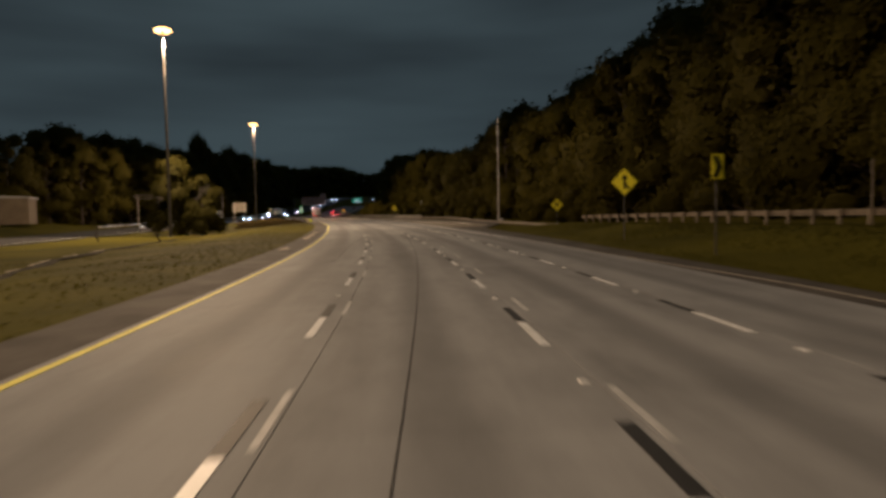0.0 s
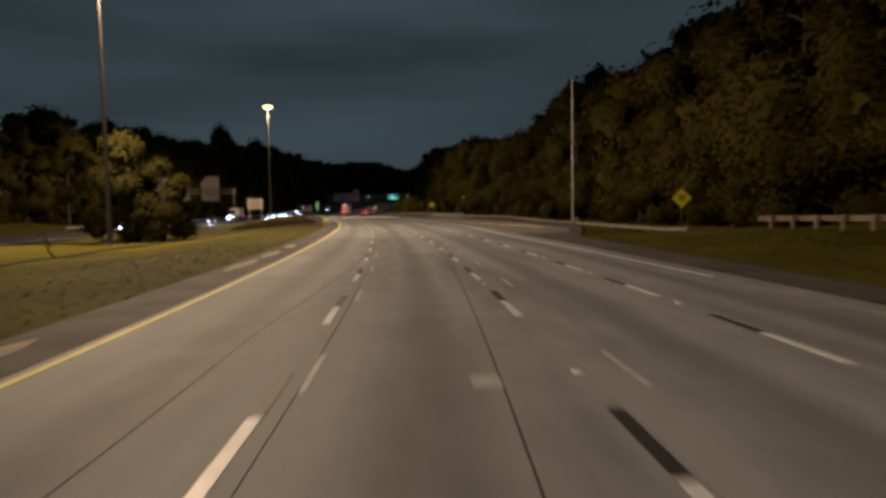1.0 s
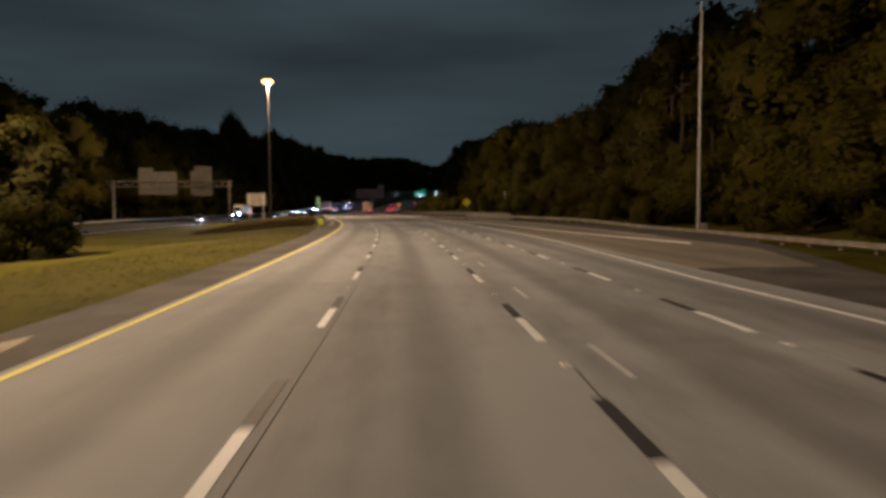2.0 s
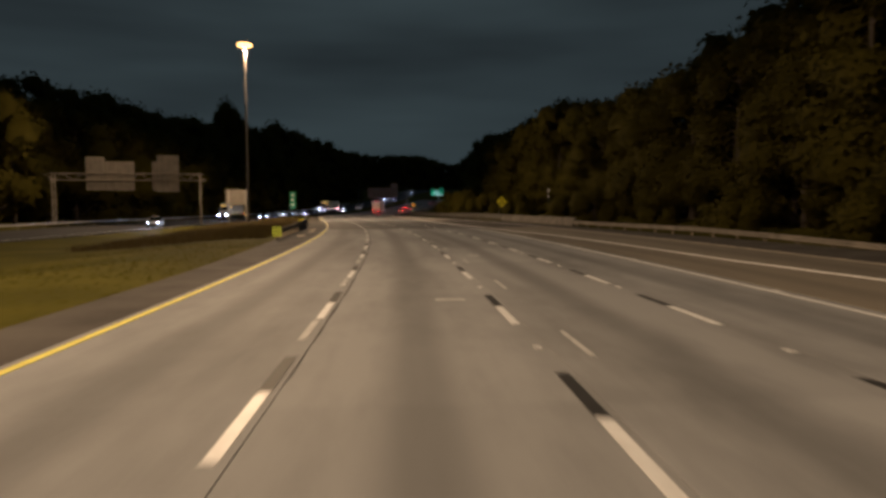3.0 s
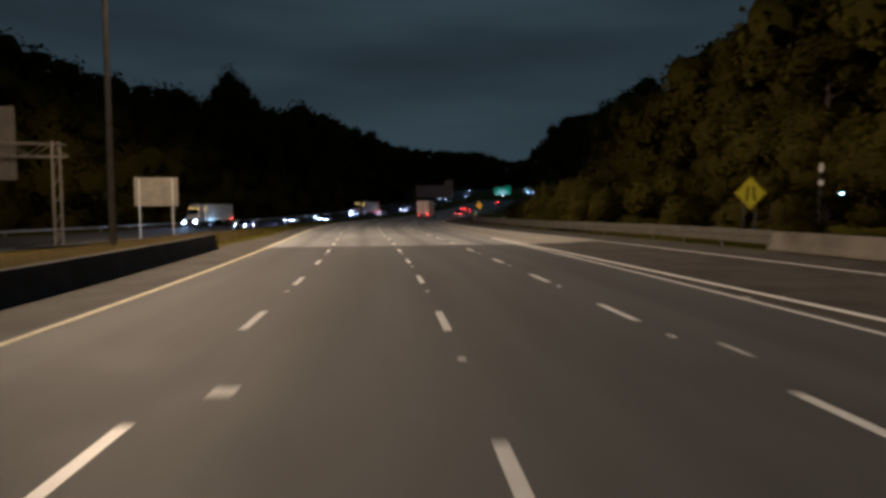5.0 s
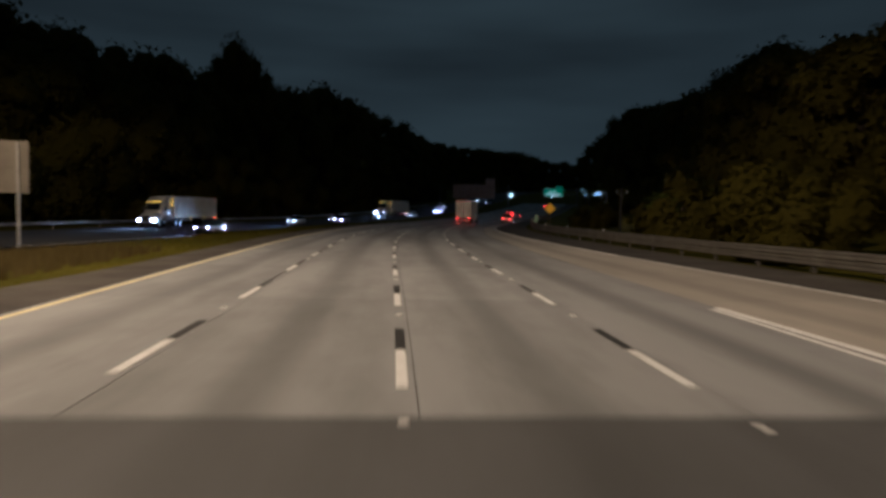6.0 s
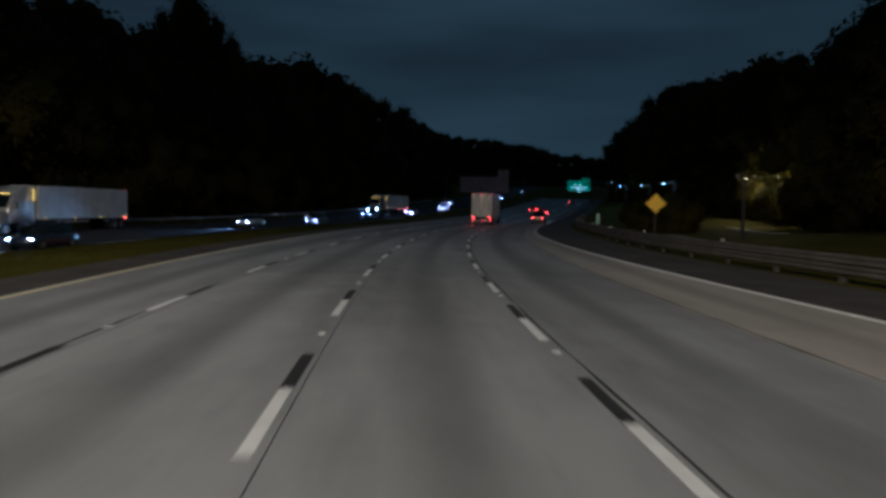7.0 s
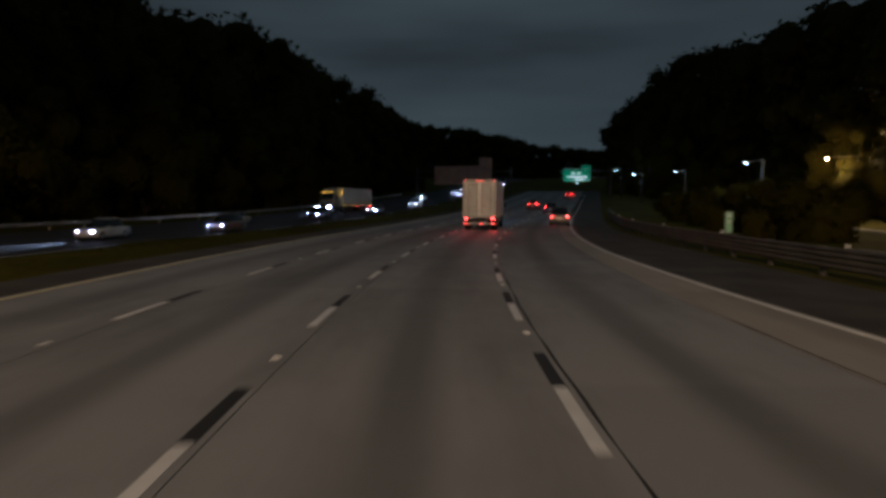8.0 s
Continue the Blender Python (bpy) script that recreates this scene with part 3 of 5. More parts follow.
guardrail("long galvanised guardrail with timber posts beside the ramp shoulder", 78.5, 152.6, barrier_right, -1, height=ground_height, post_gap=2.5, beams=(0.40,), beam_mat=M_MIDRAIL, post_mat=M_BANKRAIL)
concrete_barrier("pale stained concrete parapet beside the ramp lane", 151.8, 178, lambda s: barrier_right(s) + 0.1, M_BARRIER)
guardrail("double-beam galvanised guardrail along the outer shoulder", 178, 336, barrier_right, -1, beams=(0.38, 0.72), post_gap=4.0, end_cap=False, beam_mat=M_DULLRAIL, post_mat=M_DULLRAIL)
guardrail("guardrail on thick pale timber posts up on the ramp bank", 6, 66, lambda s: np.interp(s, [0, 66], [27.4, 27.2]), 1, height=ground_height, post_gap=2.0, beams=(0.6,), end_cap=False, beam_mat=M_BANKRAIL, post_mat=M_BANKRAIL)
guardrail("far-side guardrail of the oncoming carriageway", 150, 420, lambda s: float(oncoming_far(s)) - 0.5, 1, height=lambda s, n: ground_height(s, -20.0) + 0.1, post_gap=8.0, beams=(0.6,), end_cap=False)
for s_r in (152.6, 154.4, 156.2, 158.0):
    refl = thing("barrier_reflector", "yellow reflector block on top of the dark barrier", "reflector", spot(s_r, float(left_barrier_n(s_r)) - 0.25, 0.83), heading(s_r), "barrier reflectors")
    part("block", a_box((0.22, 0.05, 0.12), (0, 0, 0.06), None, 0.01), M_REFLY, refl)
    part("foot", a_box((0.12, 0.08, 0.02), (0, 0, 0.01)), M_TRIM, refl)


# ---- high masts and poles ----
def high_mast(s, n, height, lit):
    at = on_ground(s, n, -0.02)
    root = thing("high_mast_light" if lit else "lamp_post", "tall galvanised high-mast pole with a glowing sodium lamp ring on grass" if lit else "tall unlit grey steel pole beside the ramp guardrail",
                 "street lamp", at, heading(s))
    part("base_plate", a_box((0.7, 0.7, 0.06), (0, 0, 0.03), None, 0.015), M_GALV, root)
    part("pole", a_rod((0, 0, 0.05), (0, 0, height), 0.24 if lit else 0.14, 0.11 if lit else 0.08, 14), M_POLE if lit else M_GALV, root, smooth=False)
    if lit:
        # added black sleeve covers the pole top, which the lamp would burn out
        part("head_frame", a_rod((0, 0, height - 5.0), (0, 0, height + 0.25), 0.155, 0.15, 14), M_TRIM, root, "black sleeve added to dim the overlit pole top")
        ring = bmesh.new()
        for k in range(12):
            a, b = math.tau * k / 12, math.tau * (k + 1) / 12
            rod(ring, (0.62 * math.cos(a), 0.62 * math.sin(a), height - 0.1), (0.62 * math.cos(b), 0.62 * math.sin(b), height - 0.1), 0.045, seg=6)
        for k in range(3):
            a = math.tau * k / 3
            rod(ring, (0, 0, height - 0.05), (0.62 * math.cos(a), 0.62 * math.sin(a), height - 0.1), 0.035, seg=6)
        part("ring", ring, M_GALV, root)
        for k in range(6):
            a = math.tau * k / 6
            c = Vector((0.70 * math.cos(a), 0.70 * math.sin(a), height - 0.3))
            bm = bmesh.new()
            bmesh.ops.create_cone(bm, cap_ends=True, segments=12, radius1=0.26, radius2=0.12, depth=0.4, matrix=Matrix.Translation(c + Vector((0, 0, 0.12))))
            lum = part("luminaire", bm, M_GALV, root)
            bm = bmesh.new()
            bmesh.ops.create_uvsphere(bm, u_segments=10, v_segments=6, radius=0.46, matrix=Matrix.Translation(c - Vector((0, 0, 0.12))) @ Matrix.Diagonal((1, 1, 0.7, 1)))
            part("lens", bm, G_SODIUM, lum, "glowing sodium lens", smooth=True)
    else:
        part("cabinet", a_box((0.45, 0.3, 0.9), (0.5, 0, 0.5), None, 0.02), M_GALV, root, "grey control cabinet")
    return root


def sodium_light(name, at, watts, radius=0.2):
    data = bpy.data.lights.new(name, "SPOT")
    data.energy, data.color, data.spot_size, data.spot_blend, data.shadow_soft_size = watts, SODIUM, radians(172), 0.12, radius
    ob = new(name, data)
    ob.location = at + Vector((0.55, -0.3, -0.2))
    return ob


high_mast(95, -21.6, 28.6, True)
high_mast(197, -11.5, 28.2, True)
high_mast(109, 29.4, 18.4, False)
# unseen mast behind the start, added to light the first stretch
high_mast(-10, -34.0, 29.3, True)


# ---- signs ----
def posts(root, xs, height, size=0.07, mat=None):
    for x in xs:
        part("post", a_box((size, size, height + 0.3), (x, 0.06, height / 2 - 0.15), None, 0.006), mat or M_SIGNPOST, root)


def diamond_sign(s, n, centre, diag, mark, label, twin=False, mat=None):
    root = thing("warning_sign", label, "road sign", on_ground(s, n), heading(s))
    gz = centre - (on_ground(s, n).z - float(rise(s)))
    r = diag / 2
    out = [(0, gz + r), (r, gz), (0, gz - r), (-r, gz)]
    panel = part("panel", prism(out, -0.012, 0.012, 0.004), mat or M_SIGNYEL, root, "yellow diamond panel")
    bm = bmesh.new()
    for k in range(4):
        (x0, z0), (x1, z1) = [((x * 0.91), gz + (z - gz) * 0.91) for x, z in (out[k], out[(k + 1) % 4])]
        rod(bm, (x0, -0.016, z0), (x1, -0.016, z1), 0.011, seg=4)
    part("border", bm, M_INK, panel)
    y0, y1 = -0.020, -0.013
    k = r / 0.8
    if mark == "merge":
        part("arrow_stem", prism([(-0.06 * k, gz - 0.42 * k), (0.06 * k, gz - 0.42 * k), (0.06 * k, gz + 0.2 * k), (-0.06 * k, gz + 0.2 * k)], y0, y1), M_INK, panel)
        part("arrow_head", prism([(-0.2 * k, gz + 0.14 * k), (0.2 * k, gz + 0.14 * k), (0, gz + 0.46 * k)], y0, y1), M_INK, panel)
        part("side_stem", prism([(0.2 * k, gz - 0.42 * k), (0.3 * k, gz - 0.36 * k), (0.06 * k, gz - 0.02 * k), (0.06 * k, gz - 0.2 * k)], y0, y1), M_INK, panel)
    elif mark == "narrow":
        for sx in (-1, 1):
            part("lane_bar", prism([(sx * 0.26 * k, gz - 0.38 * k), (sx * 0.17 * k, gz - 0.38 * k), (sx * 0.10 * k, gz + 0.05 * k), (sx * 0.10 * k, gz + 0.34 * k), (sx * 0.17 * k, gz + 0.34 * k), (sx * 0.19 * k, gz + 0.08 * k)], y0, y1), M_INK, panel)
    elif mark == "bars":
        for row, w in ((0.16, 0.5), (-0.02, 0.62), (-0.2, 0.4)):
            part("text_bar", prism([(-w * k / 2, gz + row * k), (w * k / 2, gz + row * k), (w * k / 2, gz + (row + 0.1) * k), (-w * k / 2, gz + (row + 0.1) * k)], y0, y1), M_INK, panel)
    posts(root, (-0.3 * k, 0.3 * k) if twin else (0,), gz - r * (0.4 if twin else 0.9) if not twin else gz + r * 0.3)
    return root


diamond_sign(37, 19.5, 3.7, 1.72, "merge", "yellow diamond merge sign on a steel post in the grass")
diamond_sign(81, 29.6, 2.59, 1.75, "bars", "yellow diamond sign with small writing behind the guardrail end")
diamond_sign(181, 25.1, 2.85, 1.72, "narrow", "yellow diamond lane-ends sign on two posts behind the parapet", True)
diamond_sign(253, 21.8, 2.6, 1.2, "", "plain yellow-orange diamond sign behind the guardrail", mat=M_SIGNORG)

chev = thing("chevron_sign", "yellow chevron sign with a black arrow on the bank", "road sign", on_ground(24.5, 18.7), heading(24) + 22)
cz = 3.8 - on_ground(24.5, 18.7).z
panel = part("panel", prism([(-0.35, cz - 0.53), (0.35, cz - 0.53), (0.35, cz + 0.53), (-0.35, cz + 0.53)], -0.012, 0.012, 0.004), M_SIGNYEL, chev)
part("chevron", prism([(-0.3, cz + 0.44), (0.0, cz + 0.44), (0.27, cz), (0.0, cz - 0.44), (-0.3, cz - 0.44), (-0.04, cz)], -0.02, -0.013), M_INK, panel)
posts(chev, (0,), cz - 0.2)

lone = thing("marker_post", "plain dull steel post behind the bank guardrail", "post", on_ground(31, 31.0))
part("pole", a_rod((0, 0, -0.3), (0, 0, 3.4), 0.06, 0.05, 12), M_BANKRAIL, lone)
part("cap", a_rod((0, 0, 3.4), (0, 0, 3.44), 0.07, 0.07, 12), M_BANKRAIL, lone)

haz = thing("hazard_marker", "lime and black striped hazard marker at the guardrail end", "road sign", spot(132, -2.2, -0.05), heading(132))
panel = part("panel", prism([(-0.28, 0.30), (0.28, 0.30), (0.28, 0.95), (-0.28, 0.95)], -0.012, 0.012, 0.004), M_SIGNLIME, haz)
for k in range(3):
    z = 0.36 + 0.21 * k
    part("stripe", prism([(-0.26, z), (0.26, z - 0.02 + 0.10), (0.26, z + 0.05 + 0.10), (-0.26, z + 0.07)], -0.019, -0.013), M_INK, panel)
posts(haz, (0,), 0.6, 0.06)


def slim_green(s, n, centre, w, h, label, bars, mat):
    root = thing("marker_sign", label, "road sign", on_ground(s, n), heading(s))
    gz = centre - (on_ground(s, n).z - float(rise(s)))
    panel = part("panel", prism([(-w / 2, gz - h / 2), (w / 2, gz - h / 2), (w / 2, gz + h / 2), (-w / 2, gz + h / 2)], -0.01, 0.01, 0.004), mat, root)
    part("border", a_box((w * 0.9, 0.006, 0.02), (0, -0.014, gz + h / 2 - 0.04)), M_SIGNWHT, panel)
    part("border", a_box((w * 0.9, 0.006, 0.02), (0, -0.014, gz - h / 2 + 0.04)), M_SIGNWHT, panel)
    for k in range(bars):
        z = gz + h * (0.30 - 0.28 * k)
        part("text_bar", a_box((w * 0.55, 0.006, h * 0.12), (0, -0.014, z)), M_SIGNWHT, panel)
    posts(root, (0,), gz - h * 0.2, 0.06)


slim_green(153, -3.1, 2.81, 0.52, 1.6, "tall green marker sign with white writing in the median", 3, M_SIGNGRN)
slim_green(276.5, 21.5, 1.35, 0.32, 0.95, "small pale green mile marker behind the guardrail", 2, M_SIGNPALE)


def board_back(s, n, centre, w, h):
    root = thing("sign_board", "grey aluminium back of a guide sign on two posts", "road sign", on_ground(s, n), heading(s) + 4)
    gz = centre - on_ground(s, n).z
    panel = part("panel", a_box((w, 0.03, h), (0, 0, gz), None, 0.008), M_SIGNBACK, root)
    for k in range(3):
        part("stiffener", a_box((w * 0.98, 0.05, 0.06), (0, -0.04, gz + h * (-0.35 + 0.35 * k))), M_SIGNBACK, panel)
    for x in (-w * 0.38, w * 0.38):
        part("post", a_box((0.14, 0.14, gz + h / 2 + 0.2), (x, -0.13, (gz + h / 2) / 2 - 0.2), None, 0.01), M_GALV, root)


board_back(220, -15.2, 4.05, 4.2, 2.9)


def gantry():
    at = on_ground(210, -19.5)
    root = thing("sign_gantry", "galvanised truss gantry carrying grey backs of guide signs", "sign gantry", at, heading(210))
    hz = 7.9 - at.z
    for x in (-0.85, -24.0):
        for y in (-0.75, 0.75):
            part("column", a_rod((x, y, -0.3), (x, y, hz + 0.15), 0.12, 0.11, 12), M_MIDRAIL, root)
        bm = bmesh.new()
        for k in range(5):
            z = hz * (k + 0.5) / 5.5
            rod(bm, (x, -0.75, z - 0.6), (x, 0.75, z + 0.6), 0.04, seg=6)
        part("column_brace", bm, M_MIDRAIL, root)
    for y in (-0.6, 0.6):
        for z in (hz, hz - 1.1):
            part("chord", a_rod((-0.3, y, z), (-24.5, y, z), 0.08, seg=8), M_MIDRAIL, root)
    bm = bmesh.new()
    for k in range(17):
        x0, x1 = -1.5 * k, -1.5 * (k + 1)
        for y in (-0.6, 0.6):
            rod(bm, (x0, y, hz if k % 2 else hz - 1.1), (x1, y, hz - 1.1 if k % 2 else hz), 0.04, seg=5)
        rod(bm, (x0, -0.6, hz), (x1, 0.6, hz), 0.035, seg=5)
    part("lattice", bm, M_MIDRAIL, root)
    for x, w, z, h in ((-6.2, 3.6, 0.65, 6.3), (-8.4, 0.75, 0.2, 5.0), (-13.9, 4.6, 0.2, 4.9), (-17.75, 3.0, 0.6, 5.6)):
        panel = part("sign_panel", a_box((w, 0.04, h), (x, 0.85, hz - 0.55 + z), None, 0.008), M_SIGNBACK, root, "grey back of a guide sign")
        for k in range(4):
            part("stiffener", a_box((0.08, 0.06, h * 0.96), (x - w * 0.4 + w * 0.8 * k / 3, 0.80, hz - 0.55 + z)), M_MIDRAIL, panel)


gantry()


def exit_sign():
    at = on_ground(401, 21.5)
    root = thing("exit_sign", "green overhead exit sign with white writing on a cantilever pole", "road sign", at, 2.0)
    top = 9.0 - at.z
    part("column", a_rod((0, 0, -0.3), (0, 0, top + 1.2), 0.28, 0.22, 14), M_POLE, root)
    for z in (top - 1.0, top + 0.4):
        part("arm", a_rod((0, 0, z), (-11.5, 0, z), 0.12, 0.09, 8), M_POLE, root)
    cx = -7.4
    panel = part("panel", a_box((6.0, 0.05, 2.7), (cx, -0.2, top - 0.5), None, 0.01), M_SIGNGRN, root)
    part("exit_tab", a_box((2.2, 0.05, 0.75), (cx + 1.9, -0.2, top + 1.25), None, 0.01), M_SIGNGRN, root)
    for z in (top - 1.78, top + 0.78):
        part("border", a_box((5.8, 0.02, 0.06), (cx, -0.236, z)), M_SIGNWHT, panel)
    for x, z, w, h in ((-0.9, 0.35, 0.8, 0.5), (0.4, 0.35, 0.8, 0.5), (0, -0.45, 4.6, 0.42), (0.6, -1.02, 2.2, 0.32)):
        part("text_bar", a_box((w, 0.02, h), (cx + x, -0.236, top - 0.5 + z)), M_SIGNWHT, panel)
    # lamp added under the panel to brighten it
    lamp = part("sign_lamp", a_box((0.26, 0.2, 0.1), (cx, -1.0, top - 2.35), None, 0.03), G_LED, root, "glowing lamp added to light the sign")
    return root


exit_sign()


def big_back():
    c = Vector((-55.3, 409.0, 9.6))
    root = thing("overhead_sign", "dark reddish back of a very wide overhead guide sign", "sign gantry", (c.x, c.y, float(on_ground(410, -14).z)), -2.0)
    z = c.z - root.location.z
    panel = part("panel", a_box((14.6, 0.08, 4.6), (0, 0, z - 0.6), None, 0.02), M_DARKBACK, root)
    part("exit_tab", a_box((3.2, 0.08, 2.2), (5.7, 0, z + 2.7), None, 0.02), M_DARKBACK, panel)
    for k in range(8):
        part("stiffener", a_box((0.12, 0.1, 4.7), (-7.0 + 2 * k, -0.09, z - 0.6)), M_DARKBACK, panel)
    for x in (-12.0, 12.0):
        part("column", a_rod((x, 0.5, -0.5), (x, 0.5, z + 1.5), 0.28, 0.24, 12), M_POLE, root)
    for dz in (0.4, -1.2):
        part("chord", a_rod((-12, 0.5, z + dz), (12, 0.5, z + dz), 0.12, seg=8), M_POLE, root)


big_back()


# ---- vehicles (drawn facing +y, standing on z = 0) ----
def wheel(root, x, y, r, w, name="wheel"):
    bm = bmesh.new()
    prof = [(0.62, -0.5), (0.9, -0.5), (1.0, -0.36), (1.0, 0.36), (0.9, 0.5), (0.62, 0.5)]
    rings = []
    for k in range(18):
        a = math.tau * k / 18
        rings.append([bm.verts.new((x + w * b, y + r * c * math.cos(a), r + r * c * math.sin(a))) for c, b in prof])
    for k in range(18):
        p, q = rings[k], rings[(k + 1) % 18]
        for j in range(len(prof) - 1):
            bm.faces.new((p[j], p[j + 1], q[j + 1], q[j]))
    ob = part(name, bm, M_RUBBER, root, "black rubber tyre", smooth=False)
    bm = bmesh.new()
    side = 1 if x > 0 else -1
    m = Matrix.Translation((x + side * w * 0.3, y, r)) @ pose(0, 0, 0, 0, 90, 0)
    bmesh.ops.create_cone(bm, cap_ends=True, segments=16, radius1=r * 0.63, radius2=r * 0.63, depth=w * 0.3, matrix=m)
    part("rim", bm, M_RIM, ob)
    return ob


def body_loft(sections, mat_index=None):
    """Cross-sections (y, half width, bottom, shoulder, top, top half width) joined into a closed rounded hull."""
    bm = bmesh.new()
    rows = []
    for y, w, zb, zs, zt, wt in sections:
        half = [(0.0, zb), (w * 0.86, zb), (w * 0.97, zb + 0.10), (w, (zb + zs) / 2), (w * 0.975, zs), (wt + (w - wt) * 0.25, zt - 0.06), (wt, zt), (0.0, zt + 0.015)]
        ring = half + [(-a, b) for a, b in reversed(half[1:-1])]
        rows.append([bm.verts.new((a, y, b)) for a, b in ring])
    m = len(rows[0])
    for p, q in zip(rows, rows[1:]):
        for j in range(m):
            bm.faces.new((p[j], p[(j + 1) % m], q[(j + 1) % m], q[j]))
    bm.faces.new(rows[0])
    bm.faces.new(rows[-1])
    return bm


def car_paint(name, color):
    m = material(name, color, 0.3, 0.3, tuple(c * 0.85 for c in color), scale=1.5, fine=60)
    m.node_tree.nodes["Principled BSDF"].inputs["Coat Weight"].default_value = 0.6
    return m


def car(label, paint, at, turn, tall=1.45, hatch=False, head=True, group="", tail=G_RED):
    root = thing("car", label, "car", at, turn, group)
    h = tall
    belt = h * 0.60
    part("body", body_loft([(-2.28, 0.70, 0.38, 0.62, 0.78, 0.62), (-2.20, 0.84, 0.28, 0.70, belt, 0.74), (-1.5, 0.90, 0.20, 0.72, belt + 0.03, 0.80),
                            (0.0, 0.91, 0.19, 0.72, belt, 0.81), (1.0, 0.91, 0.19, 0.70, belt - 0.02, 0.80), (1.9, 0.87, 0.22, 0.62, 0.78, 0.72), (2.28, 0.66, 0.30, 0.52, 0.64, 0.56)]), paint, root, smooth=True)
    back = -2.0 if hatch else -1.75
    part("cabin", body_loft([(back, 0.72, belt - 0.1, belt, belt + 0.05, 0.66), (back + (0.35 if hatch else 0.75), 0.74, belt - 0.1, belt, h - 0.02, 0.56), (-0.3, 0.76, belt - 0.1, belt, h, 0.57),
                             (0.35, 0.75, belt - 0.1, belt, h - 0.05, 0.55), (1.15, 0.72, belt - 0.1, belt - 0.05, belt, 0.66)]), M_GLASS, root, "dark glass cabin", smooth=True)
    part("roof", body_loft([(back + (0.42 if hatch else 0.82), 0.57, h - 0.05, h - 0.03, h + 0.005, 0.50), (-0.3, 0.585, h - 0.03, h - 0.01, h + 0.025, 0.52), (0.32, 0.56, h - 0.08, h - 0.06, h - 0.02, 0.50)]), paint, root, smooth=True)
    for x in (-0.80, 0.80):
        for y in (-1.38, 1.38):
            wheel(root, x, y, 0.33, 0.22)
        part("mirror", a_box((0.2, 0.10, 0.13), (x * 1.22, 0.72, belt + 0.04), None, 0.03), paint, root)
        part("tail_lamp", a_box((0.30, 0.10, 0.09), (x * 0.78, -2.225, 0.82), pose(0, 0, 0, 0, 0, -12 if x > 0 else 12), 0.02), tail, root, "red tail lamp")
        part("headlamp", a_box((0.22, 0.10, 0.11), (x * 0.76, 2.12, 0.64), pose(0, 0, 0, 0, 0, -20 if x > 0 else 20), 0.02), G_WHITE if head else M_GLASS, root, "white headlamp")
    part("rear_window_bar", a_box((0.5, 0.04, 0.03), (0, back + (0.40 if hatch else 0.80), h - 0.05), None, 0.008), tail, root, "high red brake lamp")
    part("rear_bumper", a_box((1.5, 0.16, 0.2), (0, -2.22, 0.42), None, 0.05), M_TRIM, root)
    part("front_bumper", a_box((1.45, 0.14, 0.2), (0, 2.18, 0.38), None, 0.05), M_TRIM, root)
    part("number_plate", a_box((0.32, 0.02, 0.15), (0, -2.305, 0.66), None, 0.004), M_SIGNWHT, root, "white plate")
    return root


